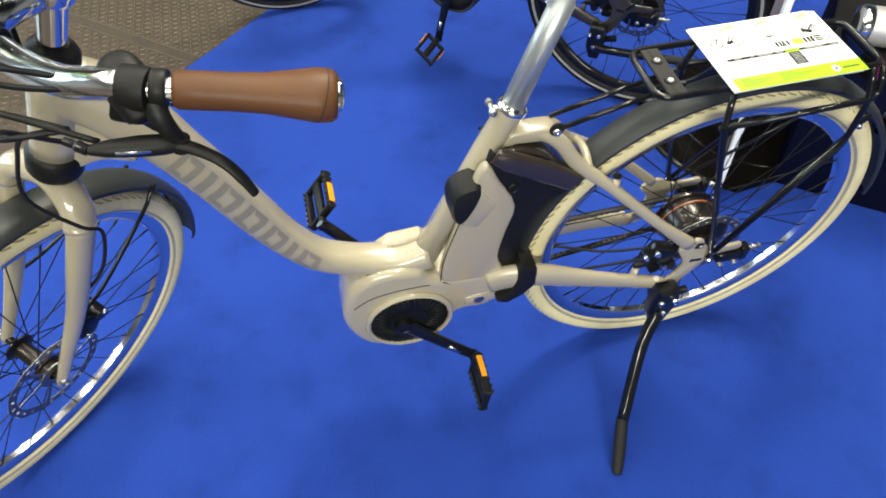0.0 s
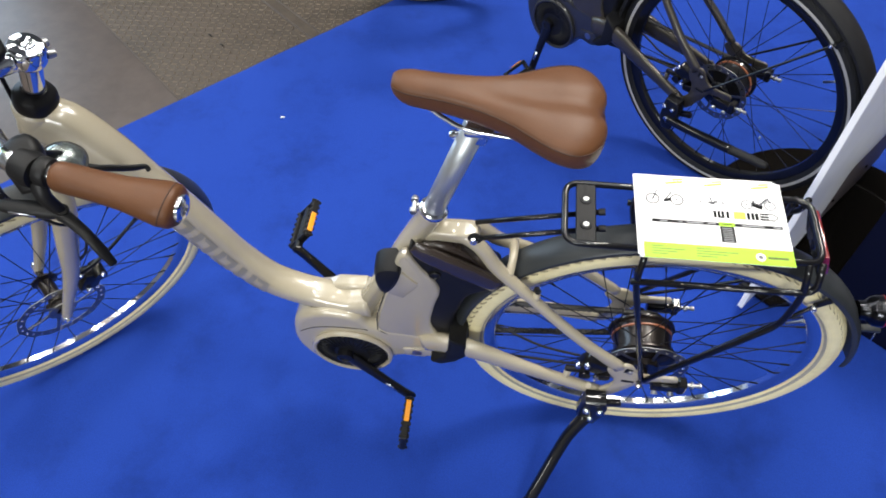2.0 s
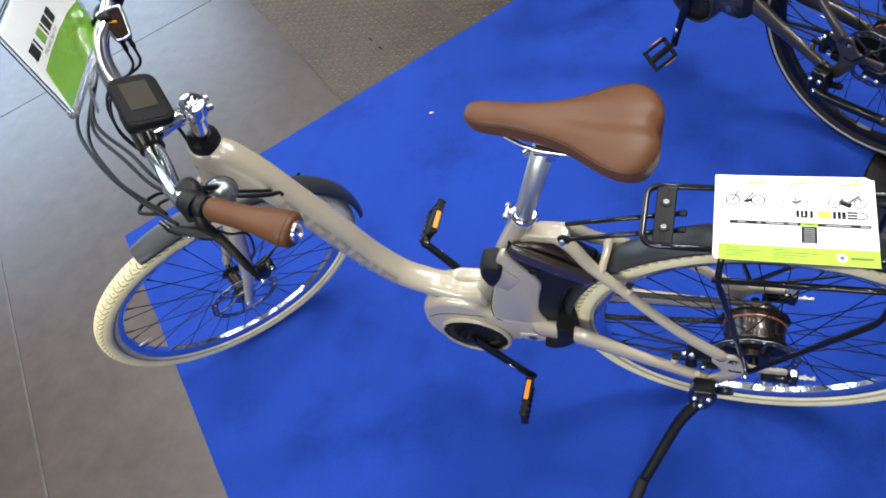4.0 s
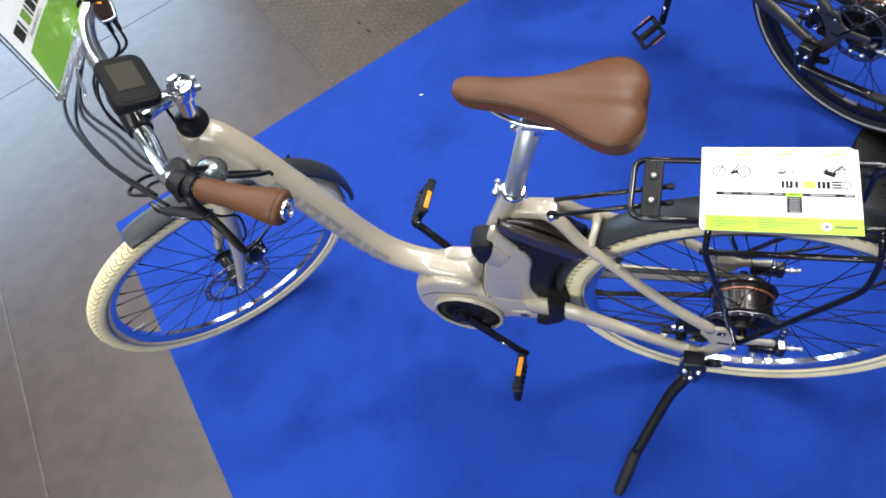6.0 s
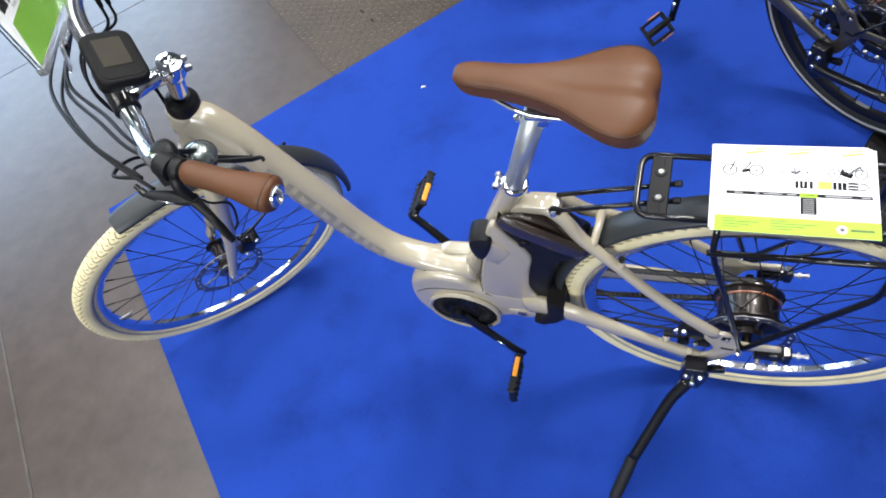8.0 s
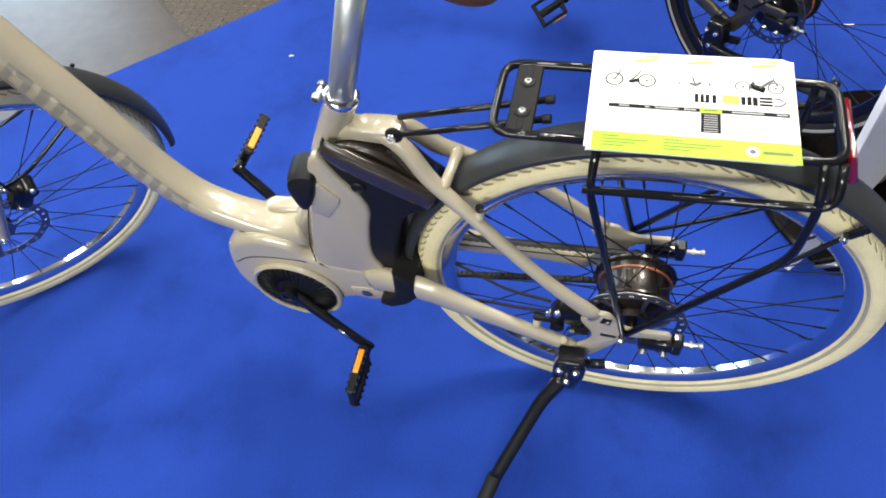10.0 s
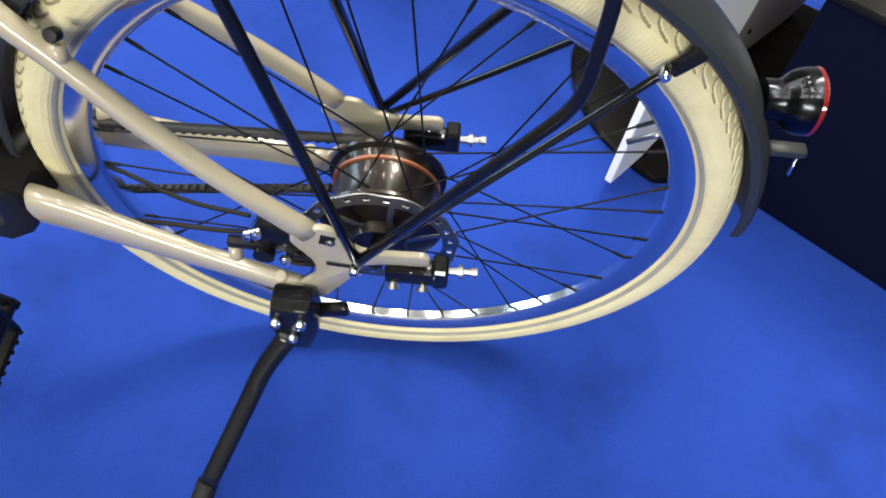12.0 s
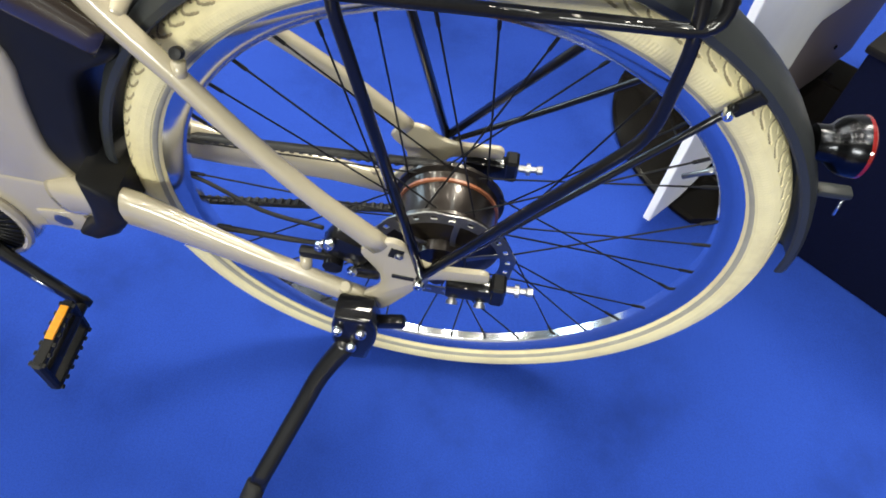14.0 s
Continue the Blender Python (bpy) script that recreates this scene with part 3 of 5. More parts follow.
def bicycle(look_of, label):
    bike = tagged(new("electric_bicycle"), label, "bicycle")
    paint = look_of["paint"]

    # frame tubes
    dt = curve([(-0.985, 0, 0.879), (-0.938, 0, 0.860), (-0.898, 0, 0.810), (-0.864, 0, 0.747), (-0.830, 0, 0.678), (-0.797, 0, 0.605), (-0.763, 0, 0.536), (-0.716, 0, 0.474),
                (-0.650, 0, 0.439), (-0.584, 0, 0.424), (-0.530, 0, 0.430)], 6)
    dt_a = [0.029, 0.031, 0.030, 0.029, 0.029, 0.029, 0.029, 0.029, 0.030, 0.034, 0.034]
    dt_b = [0.036, 0.043, 0.039, 0.034, 0.0325, 0.0315, 0.028, 0.025, 0.024, 0.026, 0.030]
    tube = part("down_tube", sweep(dt, dt_a, dt_b, seg=24, power=0.8), paint, bike)
    if look_of["marks"]:
        spans = ((0.285, 0.335, "ring"), (0.350, 0.368, "bar"), (0.383, 0.440, "ring"), (0.456, 0.512, "ring"), (0.528, 0.584, "ring"), (0.600, 0.618, "bar"), (0.634, 0.690, "ring"))
        lettering(tube, dt, dt_a, dt_b, spans, look_of["marks"])
    bm = sweep([S(0, 0, 0.0), S(0, 0, -0.004), S(0, 0, -0.03), S(0, 0, -0.06), S(0, 0, -0.11), S(0, 0, -0.136)], [0.0305, 0.0325, 0.030, 0.029, 0.029, 0.029], seg=24)
    # a smaller web under the head
    prism(smooth_outline([(-0.985, 0.845), (-0.935, 0.80), (-0.915, 0.755), (-0.955, 0.765), (-1.0, 0.755), (-1.02, 0.77)], 4), -0.017, 0.017, 0.006, 2, bm)
    part("head_tube", bm, paint, bike)
    part("seat_tube", sweep([V(-0.4015, 0, 0.733), V(-0.404, 0, 0.727), V(-0.440, 0, 0.648), V(-0.480, 0, 0.552), V(-0.535, 0, 0.425)], [0.0225, 0.0215, 0.0215, 0.0225, 0.026], seg=20), paint, bike)
    post = part("seat_post", sweep([V(-0.404, 0, 0.728), V(-0.339, 0, 0.926)], 0.0168, seg=20), POST_METAL, bike, "satin aluminium seat post")
    bm = lathe([(0.0205, -0.005), (0.0228, -0.005), (0.0233, -0.003), (0.0233, 0.001), (0.0222, 0.0035), (0.0180, 0.0065), (0.0160, 0.0065), (0.0160, 0.003)], (-0.4005, 0, 0.736), (0.32, 0, 0.947), 28)
    rbox(0.018, 0.012, 0.011, Matrix.Translation((-0.425, 0.004, 0.732)), 0.003, 2, bm)
    clamp = part("seat_clamp", bm, CHROME, bike, "chromed seat clamp")
    part("bolt", bolt(bolt(None, (-0.432, -0.004, 0.736), (0, -1, 0), 0.006, 0.008), (-0.432, 0.012, 0.736), (0, 1, 0), 0.006, 0.008), STEEL, clamp)

    # fin behind the seat tube, bridge and stays
    bm = prism([(-0.422, 0.668), (-0.412, 0.690), (-0.400, 0.6965), (-0.340, 0.6955), (-0.331, 0.692), (-0.327, 0.684), (-0.332, 0.676), (-0.352, 0.671), (-0.395, 0.674)], -0.019, 0.012, 0.005, 3)
    part("frame_fin", bm, paint, bike)
    for sg in (-1, 1):
        low = 0.0 if sg < 0 else 0.012
        stay = curve([(-0.385, sg * 0.008, 0.684), (-0.354, sg * 0.010, 0.682), (-0.325, sg * 0.018, 0.667), (-0.297, sg * 0.029, 0.629), (-0.266, sg * 0.040, 0.602), (-0.234, sg * 0.050, 0.576), (-0.186, sg * 0.064, 0.532), (-0.124, sg * 0.076, 0.473), (-0.058, sg * 0.083, 0.413 - low * 0.5)], 6)
        part("seat_stay", sweep(stay, [0.010, 0.0105, 0.0110, 0.0105, 0.0095, 0.0088, 0.0088, 0.0088, 0.0090], [0.010, 0.0110, 0.0130, 0.0125, 0.0112, 0.0100, 0.0095, 0.0100, 0.0150 if sg < 0 else 0.0100], seg=16, power=0.8), paint, bike)
        stay = curve([(-0.425, sg * 0.040, 0.352), (-0.380, sg * 0.047, 0.366), (-0.325, sg * 0.055, 0.364), (-0.275, sg * 0.061, 0.349), (-0.222, sg * 0.068, 0.335), (-0.150, sg * 0.077, 0.318), (-0.078, sg * 0.083, 0.297)], 6)
        part("chain_stay", sweep(stay, [0.015, 0.016, 0.0145, 0.0125, 0.0108, 0.010, 0.0105], [0.030, 0.031, 0.029, 0.0255, 0.0215, 0.0175, 0.0155], seg=16, power=0.85), paint, bike)
        out = [(-0.078, 0.402 - low), (-0.064, 0.419 - low), (-0.049, 0.4285 - low * 1.4), (-0.035, 0.4240 - low * 1.3), (-0.023, 0.404 - low * 0.5), (-0.006, 0.3915), (0.024, 0.3915), (0.049, 0.393), (0.0555, 0.384), (0.050, 0.3745), (0.020, 0.372), (-0.006, 0.3655), (-0.018, 0.345), (-0.037, 0.314), (-0.056, 0.287), (-0.074, 0.283), (-0.088, 0.290), (-0.078, 0.314), (-0.062, 0.336), (-0.060, 0.366)]
        y0, y1 = (-0.0888, -0.0802) if sg < 0 else (0.0802, 0.0888)
        drop = part("dropout", prism(smooth_outline(out, 4), y0, y1, 0.0035, 2), paint, bike)
        part("slot", rbox(0.014, 0.002, 0.016, Matrix.Translation((-0.041, sg * 0.0890, 0.411 - low)) @ Matrix.Rotation(0.25, 4, "Y"), 0.004, 2), BLACK_PLASTIC, drop)
        part("slot", rbox(0.024, 0.002, 0.007, Matrix.Translation((-0.034, sg * 0.0890, 0.366)) @ Matrix.Rotation(0.1, 4, "Y"), 0.0008, 1), BLACK_PLASTIC, drop)
        part("bolt", bolt(None, (-0.038, sg * 0.0895, 0.409 - low), (0, sg, 0), 0.0045, 0.003), STEEL, drop)
        part("boss", lathe([(0.0, 0.0), (0.0075, 0.0), (0.0075, 0.014), (0.006, 0.016), (0.0, 0.016)], (-0.098, sg * 0.080, 0.306), (-0.1, sg * 0.35, 1), 14), paint, drop)
        bm = rbox(0.062, 0.020, 0.024, Matrix.Translation((0.042, sg * 0.0845, 0.3575)), 0.004, 2)
        rbox(0.016, 0.023, 0.034, Matrix.Translation((0.066, sg * 0.0845, 0.3620)), 0.003, 1, bm)
        tens = part("chain_tensioner", bm, BLACK_PAINT, bike)
        part("bolt", lathe([(0.0042, 0), (0.0042, 0.012), (0.0072, 0.012), (0.0072, 0.0165), (0.0036, 0.017), (0.0036, 0.024), (0.0050, 0.025), (0.0050, 0.031)], (0.072, sg * 0.083, 0.362), (1, 0, 0.08), 12), STEEL, tens)
        for bx in (0.020, 0.050):
            part("bolt", lathe([(0.0045, 0), (0.0045, 0.003), (0.0062, 0.003), (0.0062, 0.007), (0.0, 0.007)], (bx, sg * 0.092, 0.345), (0, sg, -0.6), 12), STEEL, tens)
    bm = sweep(curve([(-0.276, -0.036, 0.616), (-0.272, -0.015, 0.622), (-0.270, 0.012, 0.620), (-0.272, 0.036, 0.610)], 5), [0.0085, 0.0072, 0.0080, 0.0105], seg=12, side=(1, 0, 0))
    part("stay_bridge", bm, paint, bike)
    bm = sweep([V(-0.227, -0.053, 0.572), V(-0.226, -0.049, 0.590)], 0.0062, seg=10, side=(1, 0, 0))
    part("eyelet", bm, paint, bike)
    part("eyelet_plug", lathe([(0.0, -0.006), (0.0056, -0.005), (0.0056, 0.0045), (0.0046, 0.006), (0.0, 0.0050)], (-0.226, -0.047, 0.597), (0.2, -0.8, 0.6), 16), BLACK_PLASTIC, bike)

    # motor with its ribbed cover
    out = smooth_outline([(-0.691, 0.364), (-0.696, 0.290), (-0.660, 0.214), (-0.590, 0.193), (-0.521, 0.224), (-0.478, 0.272), (-0.422, 0.275), (-0.366, 0.330), (-0.374, 0.372), (-0.420, 0.385), (-0.523, 0.396), (-0.553, 0.428), (-0.620, 0.436), (-0.668, 0.412)], 5)
    bm = prism(out, -0.045, 0.045, 0.018, 5)
    motor = part("motor_housing", bm, look_of["motor"], bike, look_of["motor_label"], 60)
    mc = V(-0.577, -0.0435, 0.290)
    part("ring", lathe([(0.0825, 0.0), (0.0845, 0.006), (0.0825, 0.011), (0.079, 0.013), (0.0750, 0.011), (0.074, 0.006)], mc, (0, -1, 0), 48), look_of["motor"], motor)
    part("motor_cover", lathe([(0.074, 0.004), (0.0735, 0.008), (0.060, 0.0105), (0.036, 0.0115), (0.030, 0.010), (0.0, 0.010)], mc, (0, -1, 0), 48), look_of["cover"], motor, "ribbed black round cover")
    rib = None
    for k in range(40):
        m = Matrix.Translation(mc) @ Matrix.Rotation(2 * math.pi * k / 40, 4, "Y")
        if rib is None:
            rib = part("rib", sweep([V(r, -h, 0) for r, h in ((0.037, 0.0118), (0.055, 0.0122), (0.072, 0.0095))], 0.0016, 0.0012, seg=5), look_of["cover"], motor)
            rib.matrix_basis = m
        else:
            again = new("rib", rib.data)
            again.parent = motor
            again.matrix_basis = m
    bm = rbox(0.058, 0.004, 0.030, Matrix.Translation((-0.440, -0.0455, 0.310)) @ Matrix.Rotation(-0.12, 4, "Y"), 0.0018, 2)
    part("plate", bm, look_of["motor"], motor)
    part("emblem", lathe([(0.0105, 0), (0.0105, 0.001), (0.008, 0.0014), (0.0, 0.0014)], (-0.442, -0.0475, 0.309), (0, -1, 0), 24), STEEL, motor, "small plain round emblem")
    # parting lines of the housing
    for line in ([(-0.676, 0.352), (-0.645, 0.374), (-0.600, 0.384), (-0.548, 0.386), (-0.536, 0.384)],):
        part("seam", sweep(curve([(x, -0.0452, z) for x, z in line], 5), 0.0009, seg=5), BLACK_PLASTIC, motor)
    for a, b in (((-0.645, 0.4195), (-0.632, 0.4225)), ((-0.60, 0.4255), (-0.588, 0.4255))):
        part("slit", sweep([V(a[0], -0.030, a[1] + 0.0105), V(b[0], -0.030, b[1] + 0.0105)], 0.001, seg=5), BLACK_PLASTIC, motor)

    part("top_bracket", prism([(-0.622, 0.440), (-0.596, 0.459), (-0.540, 0.463), (-0.515, 0.440)], 0.004, 0.036, 0.009, 4), paint, bike)

    # battery behind the seat tube
    case = [(-0.440, 0.664), (-0.428, 0.668), (-0.404, 0.655), (-0.350, 0.622), (-0.318, 0.600), (-0.291, 0.578), (-0.300, 0.560), (-0.340, 0.534), (-0.358, 0.480), (-0.369, 0.428), (-0.362, 0.385), (-0.402, 0.350), (-0.440, 0.372), (-0.460, 0.50)]
    battery = part("battery", prism(smooth_outline(case, 4), -0.036, 0.036, 0.009, 3), look_of["case"], bike, "black plastic battery case")
    part("top_panel", prism(smooth_outline([(-0.434, 0.660), (-0.424, 0.669), (-0.391, 0.6715), (-0.352, 0.656), (-0.322, 0.623), (-0.296, 0.582), (-0.345, 0.590), (-0.410, 0.630)], 4), -0.0285, 0.0285, 0.007, 3), BATTERY_SMOKE, battery, "smoked brown panel")
    cover = [(-0.462, 0.640), (-0.443, 0.663), (-0.422, 0.622), (-0.391, 0.560), (-0.401, 0.500), (-0.411, 0.430), (-0.398, 0.385), (-0.391, 0.350), (-0.408, 0.326), (-0.460, 0.352), (-0.515, 0.387), (-0.510, 0.440), (-0.500, 0.485), (-0.480, 0.560)]
    for sg in (-1, 1):
        y0, y1 = (-0.0435, -0.024) if sg < 0 else (0.024, 0.0435)
        side = part("battery_cover", prism(smooth_outline(cover if sg < 0 else [(x + 0.032, z) for x, z in cover], 3), y0, y1, 0.007, 3), paint, battery, look_of["cover_label"])
    part("facet", prism([(-0.460, 0.606), (-0.452, 0.612), (-0.428, 0.579), (-0.430, 0.568), (-0.456, 0.528), (-0.482, 0.540)], -0.0475, -0.038, 0.003, 2), paint, battery)
    part("handle", sweep(curve([(-0.432, -0.034, 0.676), (-0.408, -0.038, 0.662), (-0.348, -0.041, 0.628), (-0.293, -0.039, 0.590)], 6), [0.006, 0.008, 0.009, 0.010], [0.014, 0.019, 0.021, 0.017], seg=14, power=0.75), BATTERY_SMOKE, battery, "smoked brown carrying handle")
    part("lock", lathe([(0.0105, 0), (0.0105, 0.003), (0.0085, 0.0045), (0.0070, 0.0030), (0.0, 0.0030)], (-0.398, -0.0358, 0.600), (0, -1, 0), 18), BLACK_PLASTIC, battery)
    bm = bmesh.new()
    rows = []
    for y, g in ((-0.012, 1.06), (-0.040, 1.0), (-0.052, 0.86), (-0.056, 0.5)):
        rows.append([(-0.475 + (x + 0.475) * g, y, 0.585 + (z - 0.585) * g) for x, z in smooth_outline([(-0.502, 0.596), (-0.493, 0.622), (-0.470, 0.632), (-0.453, 0.628), (-0.455, 0.604), (-0.468, 0.570), (-0.484, 0.546), (-0.496, 0.554)], 4)])
    loops(bm, rows)
    bmesh.ops.recalc_face_normals(bm, faces=bm.faces)
    part("cap", bm, BLACK_PLASTIC, bike, "dark cap on the seat tube", 30)
    for line in ([(-0.512, 0.384), (-0.460, 0.349), (-0.408, 0.322)], [(-0.516, 0.390), (-0.512, 0.440), (-0.500, 0.492), (-0.482, 0.556)]):
        part("seam", sweep(curve([(x, -0.0440, z) for x, z in line], 4), 0.0011, seg=5), BLACK_PLASTIC, battery)
    bm = prism([(-0.374, 0.424), (-0.342, 0.400), (-0.339, 0.356), (-0.360, 0.328), (-0.390, 0.309), (-0.412, 0.317), (-0.384, 0.345), (-0.378, 0.372)], -0.0690, 0.0690, 0.007, 3)
    part("collar", bm, look_of["case"], bike, "black collar round the chain stays")

    # cranks and pedals
    cc = V(-0.590, 0, 0.287)
    dv = V(*look_of["crank"])
    for sg, d in ((-1, dv), (1, V(-0.113, 0, 0.139) if look_of["parked"] else -dv)):
        y = -0.058 if sg < 0 else 0.074
        p = [cc + V(0, y, 0), cc + d * 0.10 + V(0, y, 0), cc + d * 0.45 + V(0, y + sg * 0.012, 0), cc + d * 0.9 + V(0, y + sg * 0.025, 0), cc + d + V(0, y + sg * 0.026, 0), cc + d * 1.055 + V(0, y + sg * 0.026, 0)]
        bm = sweep(curve(p, 4), [0.009, 0.010, 0.0085, 0.0075, 0.0075, 0.005], [0.016, 0.017, 0.013, 0.0125, 0.0135, 0.008], seg=14)
        lathe([(0.016, -0.014), (0.018, 0.0), (0.017, 0.011), (0.011, 0.013), (0.010, 0.010), (0, 0.010)], cc + V(0, y - sg * 0.002, 0), (0, sg, 0), 22, bm)
        arm = part("crank_arm", bm, BLACK_PAINT, bike, "glossy black crank arm")
        part("sticker", sweep([cc + d * 0.62 + V(0, y + sg * 0.0255, 0.001), cc + d * 0.80 + V(0, y + sg * 0.0305, 0.001)], 0.0008, 0.0055, seg=6), SATIN, arm, "silver strip")
        pedal(bike, cc + d + V(0, y + sg * 0.033, 0), sg, (1.68 if look_of["parked"] else 0.75) if sg < 0 else 2.22)

    # wheels and mudguards
    rear_hub = [(0.0, -0.078), (0.008, -0.078), (0.008, -0.056), (0.028, -0.056), (0.030, -0.044), (0.046, -0.040), (0.060, -0.036), (0.064, -0.033), (0.064, -0.029), (0.058, -0.026), (0.055, -0.010), (0.055, 0.012), (0.058, 0.026), (0.064, 0.029), (0.064, 0.033), (0.050, 0.037), (0.040, 0.042), (0.030, 0.050), (0.008, 0.052), (0.008, 0.078), (0.0, 0.078)]
    front_hub = [(0.0, -0.056), (0.007, -0.056), (0.007, -0.045), (0.020, -0.044), (0.022, -0.036), (0.026, -0.033), (0.026, -0.030), (0.016, -0.026), (0.015, 0.026), (0.026, 0.030), (0.026, 0.033), (0.012, 0.037), (0.007, 0.046), (0.007, 0.056), (0.0, 0.056)]
    mr = Matrix.Translation(RA)
    mf = FRONT
    wheel(bike, "rear_wheel", mr, look_of, rear_hub, 0.082, 36, math.radians(31))
    wheel(bike, "front_wheel", mf, look_of, front_hub, 0.090, 32, math.radians(195))
    f = fender(bike, "rear_mudguard", mr, 0.367, 5, 178, look_of["fender"], "dark grey plastic rear mudguard")
    for sg in (-1, 1):
        st = curve([(-0.018, sg * 0.094, 0.375 - 0.351), (0.10, sg * 0.062, 0.492 - 0.351), (0.207, sg * 0.036, 0.600 - 0.351), (0.214, sg * 0.031, 0.607 - 0.351)], 5)
        part("stay", sweep(st, 0.0034, seg=8), BLACK_PAINT, f)
        part("stay_clip", rbox(0.027, 0.0045, 0.0145, Matrix.Translation((0.2255, sg * 0.0300, 0.2605)) @ Matrix.Rotation(-0.85, 4, "Y"), 0.002, 2), BLACK_PLASTIC, f, "black band clip on the mudguard edge")
        part("bolt", bolt(None, (0.211, sg * 0.0385, 0.256), (0, sg, 0), 0.0048, 0.005), CHROME, f)
    f = fender(bike, "front_mudguard", mf, 0.371, 8, 118, look_of["fender"], "dark grey plastic front mudguard")
    for sg in (-1, 1):
        p = [(0.038, sg * 0.064, 0.148), (0.091, sg * 0.058, 0.170), (0.190, sg * 0.038, 0.255), (0.216, sg * 0.0295, 0.286), (0.224, sg * 0.029, 0.300)]
        part("stay", sweep(curve(p, 4), 0.0036, seg=8), BLACK_PAINT, f)

    # toothed belt round its two pulleys
    yc = 0.046
    a, b = V(0, yc, 0.351), V(-0.588, yc, 0.288)
    ra_, rb_ = 0.043, 0.080
    pts = [a + V(ra_ * math.cos(math.radians(90 - 10 * k)), 0, ra_ * math.sin(math.radians(90 - 10 * k))) for k in range(19)]
    pts += [b + V(rb_ * math.cos(math.radians(-90 - 10 * k)), 0, rb_ * math.sin(math.radians(-90 - 10 * k))) for k in range(19)]
    pts.append(pts[0])
    bm = bmesh.new()
    rows = []
    for k, p in enumerate(pts[:-1]):
        d = (pts[k + 1] - pts[k - 1]).normalized()
        up = d.cross(V(0, 1, 0)).normalized()
        rows.append([p + V(0, sy_ * 0.0058, 0) + up * sz_ for sy_, sz_ in ((-1, -0.0012), (1, -0.0012), (1, 0.0012), (-1, 0.0012))])
    rows.append(rows[0])
    loops(bm, rows, cap=False)
    inner = -1.0 if (pts[1] - pts[0]).normalized().cross(V(0, 1, 0)).dot(pts[0] - a) > 0 else 1.0
    travel, pitch = 0.0, 0.0110
    for p, q in zip(pts, pts[1:]):
        d = (q - p)
        up = d.normalized().cross(V(0, 1, 0))
        while travel < d.length:
            c = p + d.normalized() * travel + up * inner * 0.0028
            rbox(0.0060, 0.0112, 0.0040, frame_matrix(d.normalized(), V(0, 1, 0), up, c), 0.0012, 1, bm)
            travel += pitch
        travel -= d.length
    belt = part("drive_belt", bm, BELT, bike, "black toothed drive belt")
    bm = lathe([(0.012, -0.007), (0.038, -0.007), (0.0405, -0.005), (0.0395, 0.0), (0.0405, 0.005), (0.036, 0.007), (0.012, 0.007)], a, (0, 1, 0), 28)
    part("rear_pulley", bm, DARK_CHROME, belt)
    part("front_pulley", lathe([(0.020, -0.005), (0.070, -0.005), (0.076, 0.0), (0.070, 0.005), (0.020, 0.005)], b, (0, 1, 0), 40), BLACK_PAINT, belt)

    # rear brake and its hose
    bm = rbox(0.052, 0.030, 0.040, Matrix.Translation((-0.096, -0.060, 0.372)) @ Matrix.Rotation(0.5, 4, "Y"), 0.008, 2)
    rbox(0.030, 0.034, 0.022, Matrix.Translation((-0.076, -0.060, 0.338)), 0.005, 2, bm)
    lathe([(0.011, -0.02), (0.011, 0.02)], (-0.112, -0.062, 0.352), (0, 1, 0), 16, bm)
    cal = part("brake_caliper", bm, BLACK_PAINT, bike)
    for p in ((-0.126, -0.068, 0.372), (-0.112, -0.077, 0.392), (-0.090, -0.080, 0.350)):
        part("bolt", bolt(None, p, (-0.3, -1, 0.2), 0.0058, 0.006), CHROME, cal)
    part("hose", sweep(curve([(-0.395, -0.020, 0.300), (-0.330, -0.038, 0.322), (-0.230, -0.052, 0.350), (-0.160, -0.062, 0.364), (-0.118, -0.064, 0.370)], 6), 0.0028, seg=8), BLACK_RUBBER, cal)
    part("hose", sweep(curve([(-0.395, 0.010, 0.330), (-0.300, 0.0, 0.370), (-0.200, -0.035, 0.372), (-0.125, -0.055, 0.386)], 6), 0.0026, seg=8), BLACK_RUBBER, cal)
    bm = sweep([V(-0.146, -0.074, 0.318), V(-0.143, -0.072, 0.352)], 0.0068, seg=12)
    part("cable_stop", bm, paint, bike)
    bm = rbox(0.040, 0.012, 0.013, Matrix.Translation((-0.130, -0.070, 0.358)), 0.004, 2)
    part("cable_clip", bm, BLACK_PLASTIC, bike)

    # kickstand
    bm = rbox(0.034, 0.034, 0.040, Matrix.Translation((-0.086, -0.094, 0.284)), 0.004, 2)
    prism([(-0.104, 0.318), (-0.064, 0.318), (-0.058, 0.292), (-0.060, 0.262), (-0.072, 0.214), (-0.100, 0.212), (-0.112, 0.250), (-0.110, 0.288)], -0.124, -0.090, 0.007, 3, bm)
    rbox(0.040, 0.014, 0.016, Matrix.Translation((-0.048, -0.098, 0.276)) @ Matrix.Rotation(-0.3, 4, "Y"), 0.004, 2, bm)
    stand = part("kickstand", bm, BLACK_PAINT, bike, "black side stand, folded out" if look_of["parked"] else "black side stand, folded back")
    if look_of["parked"]:
        leg = [(-0.092, -0.120, 0.252), (-0.121, -0.148, 0.213), (-0.143, -0.181, 0.172), (-0.189, -0.262, 0.092)]
        foot = [(-0.188, -0.258, 0.096), (-0.205, -0.304, 0.062), (-0.217, -0.334, 0.0405), (-0.221, -0.346, 0.0355)]
    else:
        leg = [(-0.086, -0.120, 0.252), (-0.040, -0.124, 0.256), (0.020, -0.128, 0.264), (0.120, -0.132, 0.278)]
